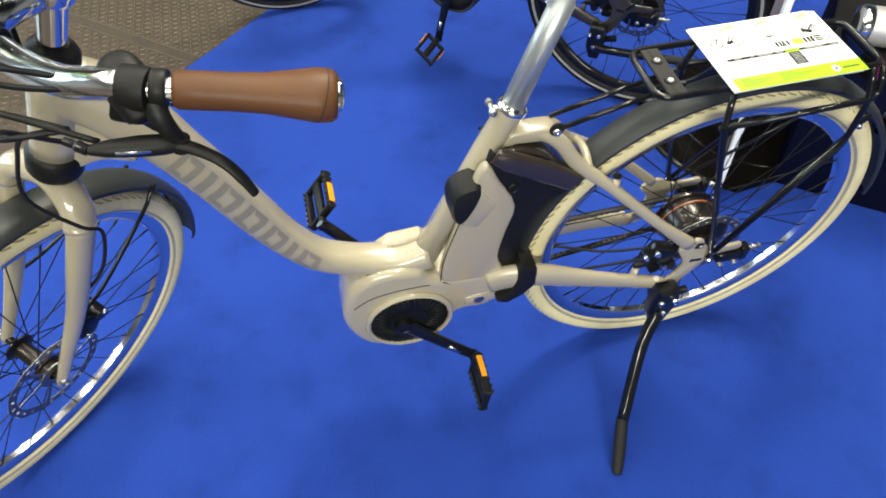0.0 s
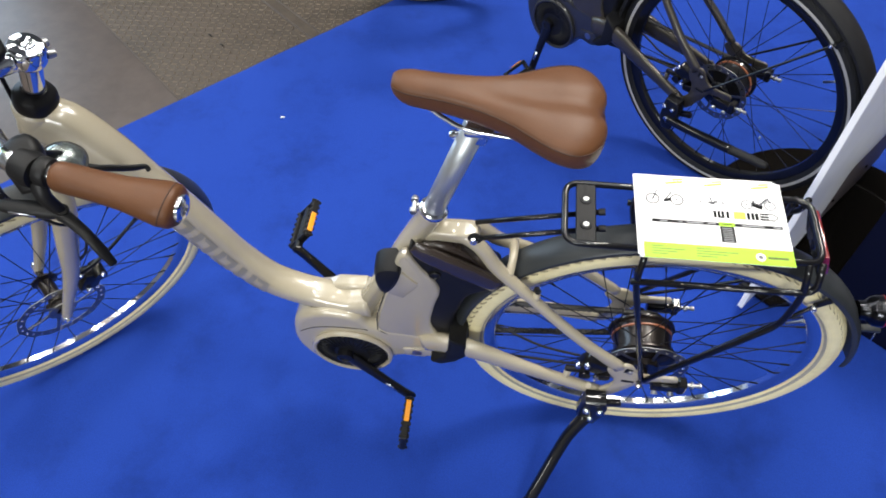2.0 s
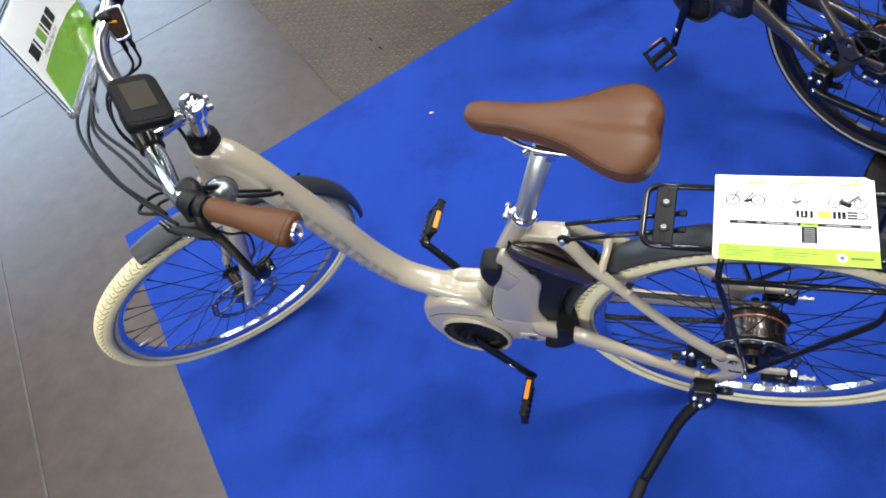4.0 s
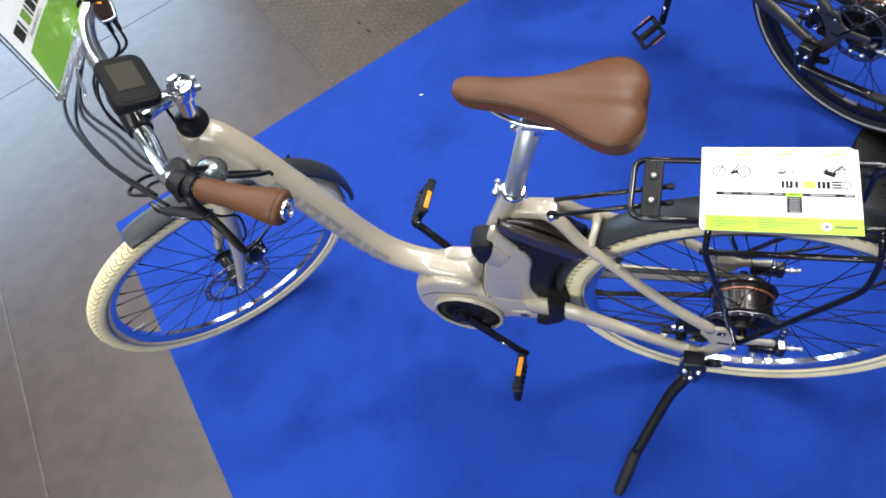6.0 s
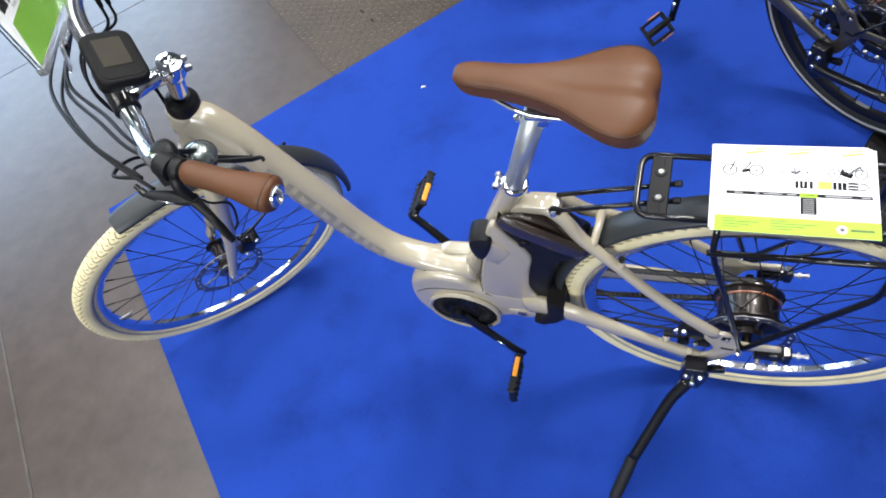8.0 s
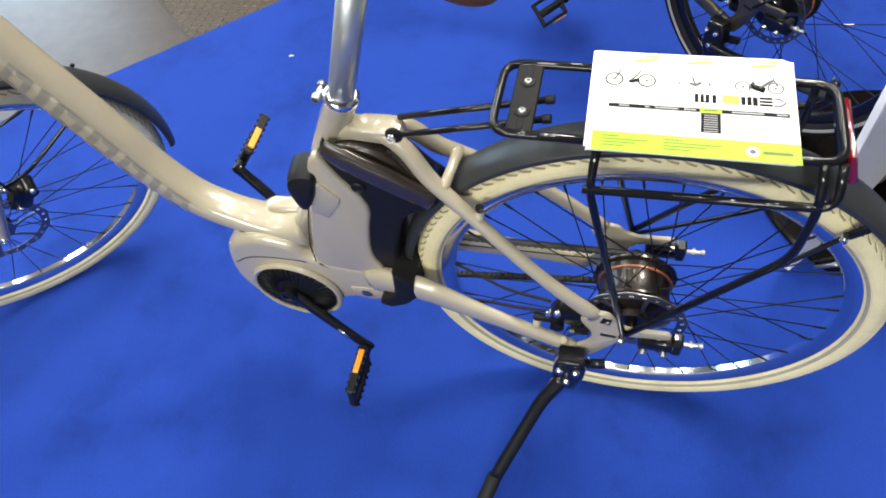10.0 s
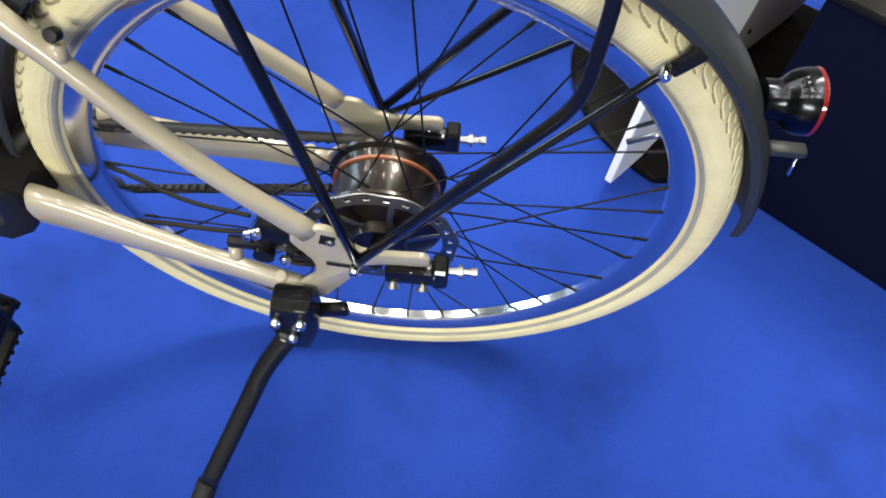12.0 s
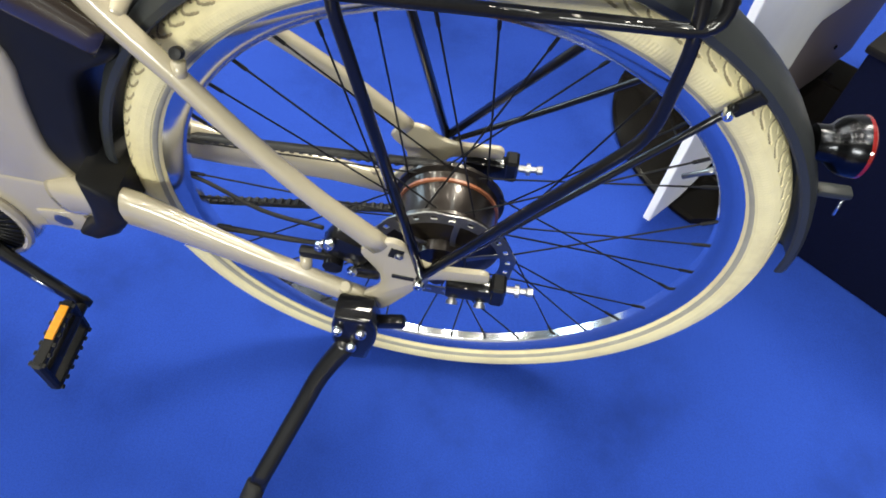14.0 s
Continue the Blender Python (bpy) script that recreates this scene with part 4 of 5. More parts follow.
        foot = [(0.116, -0.132, 0.277), (0.165, -0.134, 0.285), (0.205, -0.136, 0.291), (0.220, -0.136, 0.293)]
    part("leg", sweep(curve(leg, 6), [0.0125, 0.0115, 0.0112, 0.0115], [0.0105, 0.0100, 0.0098, 0.0098], power=0.6, seg=16, side=(1, 0, 0) if look_of["parked"] else (0, 1, 0)), BLACK_PAINT, stand)
    part("foot", sweep(curve(foot, 5), [0.0130, 0.0130, 0.012, 0.008], [0.0112, 0.0110, 0.0100, 0.006], seg=12, side=(1, 0, 0) if look_of["parked"] else (0, 1, 0)), BLACK_RUBBER, stand, "dark rubber foot sleeve")
    for p in ((-0.087, -0.126, 0.258), (-0.100, -0.126, 0.296), (-0.074, -0.126, 0.296)):
        part("bolt", bolt(None, p, (0, -1, 0), 0.0062, 0.007), CHROME, stand)
    part("badge", rbox(0.028, 0.002, 0.016, Matrix.Translation((-0.086, -0.1085, 0.293)), 0.0008, 1), BRONZE_PAINT, stand)

    # fork, head bearings, stem and handlebar
    part("headset", lathe([(0.0285, -0.002), (0.0295, 0.003), (0.0285, 0.018), (0.0250, 0.024), (0.0195, 0.027), (0.0165, 0.031)], HEAD, SU, 30), BLACK_PLASTIC, bike, "black headset spacers")
    bm = lathe([(0.024, 0.004), (0.031, 0.0), (0.034, -0.006), (0.034, -0.028), (0.030, -0.036), (0.024, -0.040)], S(0, 0, -0.132), SU, 28)
    fork = part("fork", bm, BLACK_PLASTIC, bike)
    bm = sweep(curve([S(0.008, -0.052, -0.236), S(0.004, -0.038, -0.204), S(0.001, 0.006, -0.182), S(0.004, 0.062, -0.204), S(0.008, 0.078, -0.236)], 6), 0.019, 0.022, seg=16, side=SU)
    part("crown", bm, paint, fork)
    for sg in (-1, 1):
        p = curve([S(0.006, 0.013 + sg * 0.064, -0.222), S(0.008, 0.014 + sg * 0.064, -0.33), S(0.010, 0.016 + sg * 0.063, -0.44), S(0.021, 0.021 + sg * 0.062, -0.56), S(0.0305, 0.0236 + sg * 0.063, -0.642)], 6)
        bm = sweep(p, [0.0175, 0.0165, 0.0140, 0.0110, 0.0095], [0.021, 0.0195, 0.0160, 0.0120, 0.0105], seg=16, side=SN)
        part("fork_leg", bm, paint, fork)
        part("axle_nut", lathe([(0.0085, 0), (0.0085, 0.008), (0.005, 0.009), (0.005, 0.014)], FA + SN * sg * 0.066, SN * sg, 12), CHROME, fork)
    mm = FRONT
    bm = rbox(0.040, 0.032, 0.055, mm @ Matrix.Translation((0.060, -0.052, 0.098)) @ Matrix.Rotation(0.3, 4, "Y"), 0.008, 2)
    lathe([(0.012, -0.018), (0.012, 0.018)], mm @ V(0.078, -0.054, 0.118), SN, 16, bm)
    cal = part("front_brake_caliper", bm, BLACK_PAINT, bike)
    part("hose", sweep(curve([mm @ V(0.05, -0.055, 0.12), mm @ V(0.034, -0.070, 0.20), S(-0.014, -0.070, -0.33), S(-0.010, -0.072, -0.24), S(0.03, -0.075, -0.195), S(0.075, -0.04, -0.14), S(0.09, -0.05, -0.05), S(0.12, -0.10, 0.03), S(0.116, -0.15, 0.074)], 6), 0.0027, seg=8), BLACK_RUBBER, cal)
    for k, p in enumerate(((0.05, -0.07, 0.085), (0.080, -0.07, 0.125), (0.038, -0.066, 0.148))):
        part("bolt", bolt(None, mm @ V(*p), -SN, 0.0055, 0.006), CHROME, cal)

    # stem: a quill, a neck forward and the bar clamp
    bm = sweep([S(0, 0, 0.028), S(0, 0, 0.095), S(0, 0, 0.104)], [0.0145, 0.016, 0.016], seg=20)
    lathe([(0.021, -0.016), (0.0235, -0.010), (0.0235, 0.008), (0.020, 0.013), (0.012, 0.015), (0.008, 0.012), (0, 0.010)], S(0, 0, 0.100), SU, 26, bm)
    stem = part("stem", bm, CHROME, bike, "chromed adjustable stem")
    part("neck", sweep([S(0.004, 0, 0.094), S(0.045, 0, 0.084), S(0.084, 0, 0.071)], [0.0145, 0.0135, 0.0145], [0.0155, 0.014, 0.0145], seg=18), ALU, stem)
    part("bolt", bolt(bolt(None, S(-0.020, 0.010, 0.098), -SW, 0.006, 0.010), S(-0.020, -0.010, 0.098), -SW, 0.006, 0.010), STEEL, stem)
    part("bar_clamp", lathe([(0.019, -0.026), (0.021, -0.024), (0.021, 0.024), (0.019, 0.026)], S(0.086, 0, 0.070), SN, 24), BLACK_PAINT, stem)
    bar = []
    for sg in (-1, 1):
        side = [S(0.086, sg * 0.0, 0.070), S(0.086, sg * 0.060, 0.073), S(0.089, sg * 0.110, 0.091), S(0.089, sg * 0.145, 0.112), S(0.085 if sg < 0 else 0.076, sg * 0.175, 0.130), S(0.060 if sg < 0 else 0.048, sg * 0.212, 0.139), S(0.018 if sg < 0 else 0.007, sg * 0.268, 0.156), S(-0.022 if sg < 0 else -0.032, sg * 0.321, 0.172)]
        bar = side[::-1] + bar if sg < 0 else bar + side[1:]
    part("handlebar", sweep(curve(bar, 6), [0.0112, 0.0112, 0.0116, 0.0138, 0.0156, 0.0160, 0.0160, 0.0160, 0.0160, 0.0160, 0.0156, 0.0138, 0.0116, 0.0112, 0.0112], seg=20, side=SU), BAR_METAL, bike, "polished swept-back handlebar")
    for sg in (-1, 1):
        g0, g1 = S(0.060 if sg < 0 else 0.048, sg * 0.212, 0.139), S(-0.025 if sg < 0 else -0.035, sg * 0.325, 0.173)
        d = (g1 - g0)
        lo = 0.5 if sg > 0 and look_of["rack"] else 0.0
        path = [g0 + d * (lo + (1 - lo) * t) for t in (0, 0.03, 0.15, 0.35, 0.55, 0.72, 0.86, 0.96, 1.0)]
        bm = sweep(path, [0.0155, 0.0178, 0.0178, 0.0172, 0.0180, 0.0210, 0.0240, 0.0235, 0.0205], [0.0155, 0.0178, 0.0185, 0.0190, 0.0210, 0.0250, 0.0285, 0.0275, 0.0220], seg=24, side=SU)
        grip = part("grip", bm, look_of["leather"], bike, "tan leather handlebar grip" if look_of["rack"] else "black handlebar grip")
        part("end_cap", lathe([(0.0165, -0.003), (0.0170, 0.001), (0.0160, 0.004), (0.0110, 0.0065), (0.0060, 0.0068), (0.0048, 0.004), (0, 0.004)], g1, d, 28), CHROME, grip, "chrome end cap")
        du = d.normalized()
        ring = [g0 + d * 0.90 + SU * 0.0242 * math.cos(th) + du.cross(SU) * 0.0286 * math.sin(th) for th in np.linspace(0, 2 * math.pi, 25)]
        part("seam", sweep(ring, 0.0009, seg=5), STITCH, grip)
        # brake lever with its clamp
        c = S(0.065 if sg < 0 else 0.054, sg * 0.205, 0.1375)
        ax = (S(0.060, sg * 0.212, 0.139) - S(0.085, sg * 0.175, 0.130)).normalized()
        bm = lathe([(0.0165, -0.007), (0.0178, -0.005), (0.0178, 0.005), (0.0165, 0.007)], c - ax * 0.003, ax, 22)
        if sg < 0:
            pivot, tail, blade = V(-0.806, -0.206, 0.943), V(-0.884, -0.211, 0.955), [(-0.812, -0.206, 0.944), (-0.798, -0.212, 0.941), (-0.782, -0.221, 0.937), (-0.769, -0.229, 0.930), (-0.757, -0.237, 0.915), (-0.749, -0.242, 0.897)]
        else:
            pivot, tail, blade = S(0.078, 0.234, 0.096), S(0.122, 0.145, 0.068), [S(0.080, 0.228, 0.090), S(0.075, 0.240, 0.086), S(0.066, 0.258, 0.087), S(0.056, 0.278, 0.088), S(0.047, 0.297, 0.080), S(0.041, 0.308, 0.067)]
        mid = pivot.lerp(tail, 0.45)
        sweep(curve([c + SW * 0.012 - SU * 0.010, (c + pivot) / 2 + SW * 0.012, pivot], 5), [0.008, 0.008, 0.007], [0.012, 0.010, 0.008], seg=12, bm=bm)
        sweep(curve([tail, tail.lerp(mid, 0.35), mid, mid.lerp(pivot, 0.6), pivot], 5), [0.0045, 0.0075, 0.0095, 0.0095, 0.0070], [0.0045, 0.0085, 0.0110, 0.0105, 0.0080], seg=14, bm=bm, side=SU)
        lathe([(0.0, 0.009), (0.0075, 0.008), (0.0085, -0.008), (0.0, -0.009)], pivot, SU, 14, bm)
        lev = part("brake_lever", bm, BLACK_PLASTIC, bike, "black brake lever")
        part("blade", sweep(curve(blade, 6), [0.0055, 0.0055, 0.0048, 0.0045, 0.0045, 0.0042], [0.0085, 0.0080, 0.0072, 0.0070, 0.0068, 0.0050], seg=10, side=SU), BLACK_PLASTIC, lev)
        part("strip", sweep([tail.lerp(mid, 0.55) - V(0, 0.0098, -0.002), tail.lerp(mid, 1.25) - V(0, 0.0112, -0.002)], 0.0008, 0.0022, seg=6), SATIN, lev, "silver strip")
        part("adjuster", lathe([(0.0055, 0), (0.0055, 0.010), (0.004, 0.012), (0.004, 0.022)], tail, SW * 0.35 - SN * sg, 12), BLACK_PAINT, lev)
    # twist shifter with its thumb lever
    ax = (S(0.060, -0.212, 0.139) - S(0.089, -0.145, 0.121)).normalized()
    bm = lathe([(0.0135, -0.016), (0.020, -0.015), (0.0215, 0.0), (0.020, 0.010), (0.0165, 0.011)], S(0.076, -0.189, 0.131), ax, 22)
    sweep(curve([(-0.850, -0.150, 1.004), (-0.846, -0.158, 1.003), (-0.841, -0.168, 0.998), (-0.836, -0.181, 0.987), (-0.831, -0.196, 0.968)], 6), [0.010, 0.018, 0.0215, 0.0215, 0.014], [0.007, 0.012, 0.015, 0.0175, 0.012], seg=18, side=(1, 0.1, 0.1), power=0.8, bm=bm)
    rbox(0.030, 0.034, 0.040, frame_matrix(SW, ax, SU, S(0.074, -0.186, 0.112)), 0.007, 3, bm)
    shift = part("shifter", bm, BLACK_PLASTIC, bike, "black plastic thumb shifter")
    part("shift_cable", sweep(curve([S(0.085, -0.168, 0.128), (-0.862, -0.140, 0.955), (-0.870, -0.080, 0.875), (-0.866, -0.030, 0.808), (-0.866, -0.006, 0.780)], 6), 0.0034, seg=8), BLACK_RUBBER, shift)
    part("grommet", lathe([(0.0, 0.006), (0.006, 0.005), (0.010, 0.001), (0.011, -0.006)], (-0.860, -0.006, 0.780), (0.75, -0.15, 0.62), 16), BLACK_RUBBER, tube, "black cable grommet")
    part("bell", lathe([(0.0, 0.014), (0.011, 0.0128), (0.020, 0.008), (0.0250, 0.0), (0.0245, -0.005), (0.0, -0.005)], S(0.024, -0.142, 0.062), SU, 28), BELL, bike, "small dark chromed bell")
    part("bell_base", lathe([(0.0, -0.020), (0.017, -0.020), (0.026, -0.008), (0.0278, -0.004), (0.0278, -0.001)], S(0.024, -0.142, 0.062), SU, 28), BLACK_PLASTIC, bike)
    part("bell_lever", sweep(curve([(-0.822, -0.120, 0.922), (-0.800, -0.112, 0.914), (-0.778, -0.100, 0.903), (-0.766, -0.092, 0.898), (-0.762, -0.094, 0.892)], 5), [0.004, 0.006, 0.0055, 0.004, 0.003], [0.0025, 0.003, 0.003, 0.003, 0.003], seg=10, side=(0, 0, 1)), BLACK_PLASTIC, bike, "long black thumb lever")
    part("bell_arm", sweep([S(0.020, -0.142, 0.068), S(0.060, -0.140, 0.090), S(0.088, -0.138, 0.109)], 0.005, seg=8), BLACK_PAINT, bike)
    # gear window and twist shifter at the other grip
    if look_of["rack"]:
        g0, g1 = S(0.048, 0.212, 0.139), S(-0.035, 0.325, 0.173)
        part("twist_shifter", sweep([g0 + (g1 - g0) * t for t in (0.16, 0.18, 0.22, 0.50, 0.54)], [0.0165, 0.0205, 0.0215, 0.0215, 0.0185], seg=22), BLACK_RUBBER, bike, "black rubber twist shifter")
        n = V(0.64, -0.46, 0.62).normalized()
        u = (SN - n * SN.dot(n)).normalized()
        m = frame_matrix((-n).cross(u), -n, u, S(0.042, 0.194, 0.124) + n * 0.014)
        house = [(-0.021, 0.020), (-0.016, 0.027), (0.016, 0.027), (0.021, 0.020), (0.014, -0.020), (0.007, -0.026), (-0.007, -0.026), (-0.014, -0.020)]
        bm = prism(smooth_outline(house, 4), -0.004, 0.020, 0.003, 2)
        bmesh.ops.transform(bm, matrix=m, verts=bm.verts)
        gear = part("gear_indicator", bm, BLACK_PLASTIC, bike, "black gear indicator with chrome bezel")
        ring = [m @ V(x, -0.0045, z) for x, z in smooth_outline([(x * 0.93, z * 0.93) for x, z in house], 4)]
        part("bezel", sweep(ring + ring[:2], 0.0030, seg=8), CHROME, gear, "chrome bezel")
        bm = prism(smooth_outline([(x * 0.86, z * 0.86) for x, z in house], 4), -0.0052, -0.0042, 0.0003, 1)
        bmesh.ops.transform(bm, matrix=m, verts=bm.verts)
        part("window", bm, INDICATOR, gear, "dark glossy window")
        part("pointer", rbox(0.012, 0.0006, 0.0035, m @ pose(-0.002, -0.0056, 0.006, 0, 20, 0), 0), ORANGE, gear, "orange gear mark")
        for k, x in enumerate((-0.006, 0.006)):
            part("ferrule", sweep([m @ V(x, 0.008, -0.022), m @ V(x * 1.1, 0.008, -0.042)], [0.0050, 0.0036], seg=10), BLACK_PLASTIC, gear)
            part("shift_cable", sweep(curve([m @ V(x * 1.1, 0.008, -0.040), m @ V(x - 0.008, 0.014, -0.070), S(0.105, 0.115 + 0.012 * k, 0.060), S(0.118, 0.080 + 0.012 * k, 0.010), S(0.090, 0.045, -0.050)], 6), 0.0025, seg=8), CABLE, gear)
    # display over the clamp
    mm = frame_matrix(-SW, SN, SU, S(0.072, -0.010, 0.168)) @ Matrix.Rotation(0.22, 4, "Y") @ Matrix.Diagonal((1.02, 1.02, 1, 1))
    def tile(sx, sy, r, z0, z1, bevel):
        pts = []
        for cx, cy, a0 in ((1, 1, 0), (-1, 1, 90), (-1, -1, 180), (1, -1, 270)):
            for k in range(6):
                a = math.radians(a0 + 18 * k)
                pts.append((cx * (sx / 2 - r) + r * math.cos(a), cy * (sy / 2 - r) + r * math.sin(a)))
        return prism(pts, z0, z1, bevel, 3)

    turn = mm @ Matrix(((1, 0, 0, 0), (0, 0, 1, 0), (0, 1, 0, 0), (0, 0, 0, 1)))
    bm = tile(0.072, 0.100, 0.018, -0.008, 0.008, 0.005)
    bmesh.ops.transform(bm, matrix=turn, verts=bm.verts)
    bmesh.ops.reverse_faces(bm, faces=bm.faces)
    disp = part("display", bm, DISPLAY_BLACK, bike, "black handlebar display, switched off")
    bm = tile(0.060, 0.086, 0.012, 0.0060, 0.0090, 0.0012)
    bmesh.ops.transform(bm, matrix=turn, verts=bm.verts)
    bmesh.ops.reverse_faces(bm, faces=bm.faces)
    part("bezel", bm, DISPLAY_BLACK, disp)
    part("screen", rbox(0.040, 0.054, 0.002, mm @ Matrix.Translation((-0.001, 0.006, 0.0093)), 0.0006, 1), SCREEN, disp, "grey screen")
    part("holder", rbox(0.036, 0.044, 0.050, mm @ Matrix.Translation((-0.010, 0.008, -0.031)), 0.008, 2), BLACK_PLASTIC, disp)
    # cables in loose bows ahead of the bar
    for p in ([S(0.100, 0.160, 0.085), (-1.200, 0.060, 0.970), (-1.146, -0.047, 0.965), (-1.034, -0.129, 0.970), (-0.960, -0.165, 0.975), S(0.116, -0.150, 0.074)],
              [S(0.090, 0.150, 0.115), (-1.175, 0.045, 0.985), (-1.134, -0.034, 0.975), (-1.020, -0.100, 0.980), (-0.930, -0.150, 0.985), S(0.085, -0.165, 0.120)],
              [S(0.116, -0.150, 0.074), S(0.150, -0.110, 0.050), S(0.110, -0.060, 0.000), S(0.040, -0.048, -0.060), S(-0.006, -0.036, -0.100)],
              [S(0.105, 0.165, 0.090), (-1.212, 0.060, 0.985), (-1.158, -0.040, 0.985), (-1.045, -0.125, 0.990), (-0.955, -0.172, 0.980), S(0.108, -0.178, 0.076)],
              [S(0.095, 0.140, 0.110), (-1.165, 0.060, 1.000), (-1.120, -0.030, 0.990), (-1.010, -0.090, 0.985), (-0.930, -0.138, 0.995), S(0.086, -0.160, 0.120)],
              [S(0.080, -0.012, 0.140), S(0.050, 0.020, 0.100), S(0.034, 0.022, 0.060), S(0.024, 0.012, 0.000)]):
        part("cable", sweep(curve(p, 8), 0.0031, seg=8), CABLE, bike)

    # saddle on its rails
    plan = curve([(0.0, 0.011, 0), (0.03, 0.0170, 0), (0.08, 0.0208, 0), (0.16, 0.0222, 0), (0.25, 0.0232, 0), (0.41, 0.0300, 0), (0.55, 0.0430, 0), (0.66, 0.0600, 0), (0.75, 0.0725, 0), (0.835, 0.0775, 0), (0.90, 0.0725, 0), (0.95, 0.0590, 0), (0.985, 0.0380, 0), (1.0, 0.020, 0)], 6)
    plan_s, plan_h = [p.x for p in plan], [p.y for p in plan]
    crown = [(1.0, 0.0), (0.93, 0.30), (0.84, 0.52), (0.72, 0.70), (0.58, 0.83), (0.42, 0.92), (0.27, 0.97), (0.13, 0.995)]
    crown = crown + [(0.0, 1.0)] + [(-y, z) for y, z in crown[::-1]]
    hem = [(-1.005, -0.14), (-1.0, -0.40), (-0.965, -0.72), (-0.90, -0.95), (-0.80, -1.0), (-0.30, -0.96), (0.30, -0.96), (0.80, -1.0), (0.90, -0.95), (0.965, -0.72), (1.0, -0.40), (1.005, -0.14)]
    NS, EDGE = 48, len(crown) - 1
    rows = []
    for i in range(NS + 1):
        s = i / NS
        s = 0.5 * s + 0.25 * (1 - math.cos(math.pi * s))
        hw = float(np.interp(s, plan_s, plan_h))
        side = 0.990 - 0.034 * s
        nose = math.sqrt(max(0.0, 1 - max(0.0, 1 - s / 0.10) ** 2))
        tail = math.sqrt(max(0.0, 1 - max(0.0, 1 - (1 - s) / 0.09) ** 2))
        high = 0.0035 + (0.0085 + 0.004 * math.exp(-((s - 0.86) / 0.12) ** 2)) * min(nose, tail)
        deep = 0.005 + (0.016 + 0.015 * s) * min(nose, 0.25 + 0.75 * tail)
        row = []
        for fy, fz in crown + hem:
            y = hw * fy
            groove = (0.0016 + 0.0042 * s) * math.exp(-(y / (0.010 + 0.012 * s)) ** 2) * min(1.0, max(0.0, (s - 0.28) / 0.30)) if fz >= 0 else 0.0
            groove -= 0.0022 * s * math.exp(-((abs(y) - 0.024) / 0.009) ** 2) if fz >= 0 else 0.0
            cut = 0.0085 * math.exp(-(y / 0.020) ** 2) * max(0.0, (s - 0.86) / 0.14)
            row.append((-0.4455 + 0.272 * s - cut, 0.003 + y, side + fz * (high if fz > 0 else deep) - groove * (0.4 + 0.6 * fz)))
        rows.append(row)
    bm = bmesh.new()
    loops(bm, rows)
    bmesh.ops.recalc_face_normals(bm, faces=bm.faces)
    saddle = part("saddle", bm, look_of["leather"], bike, "tan leather saddle" if look_of["rack"] else "black saddle", 70)
    for j in (0, EDGE):
        line = [Vector(r[j]) + V(0, 0.0005 if j == 0 else -0.0005, 0.0003) for r in rows[1:-2]]
        part("seam", sweep(line, 0.0009, seg=5), STITCH, saddle)
    for sg in (-1, 1):
        part("rail", sweep(curve([(-0.400, 0.003 + sg * 0.010, 0.958), (-0.380, 0.003 + sg * 0.014, 0.944), (-0.345, 0.003 + sg * 0.019, 0.930), (-0.270, 0.003 + sg * 0.024, 0.927), (-0.225, 0.003 + sg * 0.030, 0.942)], 5), 0.0036, seg=8), CHROME, saddle)
    bm = rbox(0.040, 0.046, 0.012, Matrix.Translation((-0.334, 0.003, 0.925)), 0.004, 2)
    rbox(0.030, 0.030, 0.022, Matrix.Translation((-0.338, 0, 0.910)), 0.005, 2, bm)
    cl = part("saddle_clamp", bm, SATIN, bike)
    part("bolt", bolt(None, (-0.366, 0, 0.905), (-1, 0, -0.4), 0.006, 0.008), CHROME, cl)

    # lamps
    if look_of["rack"]:
        luggage_rack(bike)
    if look_of["rack"]:
        bm = lathe([(0.0165, -0.006), (0.0165, 0.006), (0.0185, 0.010), (0.0225, 0.014), (0.0255, 0.019), (0.0272, 0.026), (0.0276, 0.031)], (0.316, 0, 0.553), (1, 0, 0.05), 30)
        tl = part("tail_light", bm, DARK_CHROME, bike, "chromed round tail light")
        part("lens", lathe([(0.0271, 0.0), (0.0278, 0.003), (0.026, 0.005), (0.018, 0.007), (0.0, 0.008)], (0.347, 0, 0.5548), (1, 0, 0.05), 30), RED, tl, "red lens")
        bm = rbox(0.034, 0.014, 0.0085, Matrix.Translation((0.360, 0, 0.4945)), 0.003, 2)
        part("lamp_bracket", bm, GREY_PLASTIC, tl)
        part("bracket_pin", sweep([V(0.371, -0.004, 0.490), V(0.369, -0.012, 0.474)], 0.0014, seg=6), CHROME, tl, "short steel pin")
    return bike


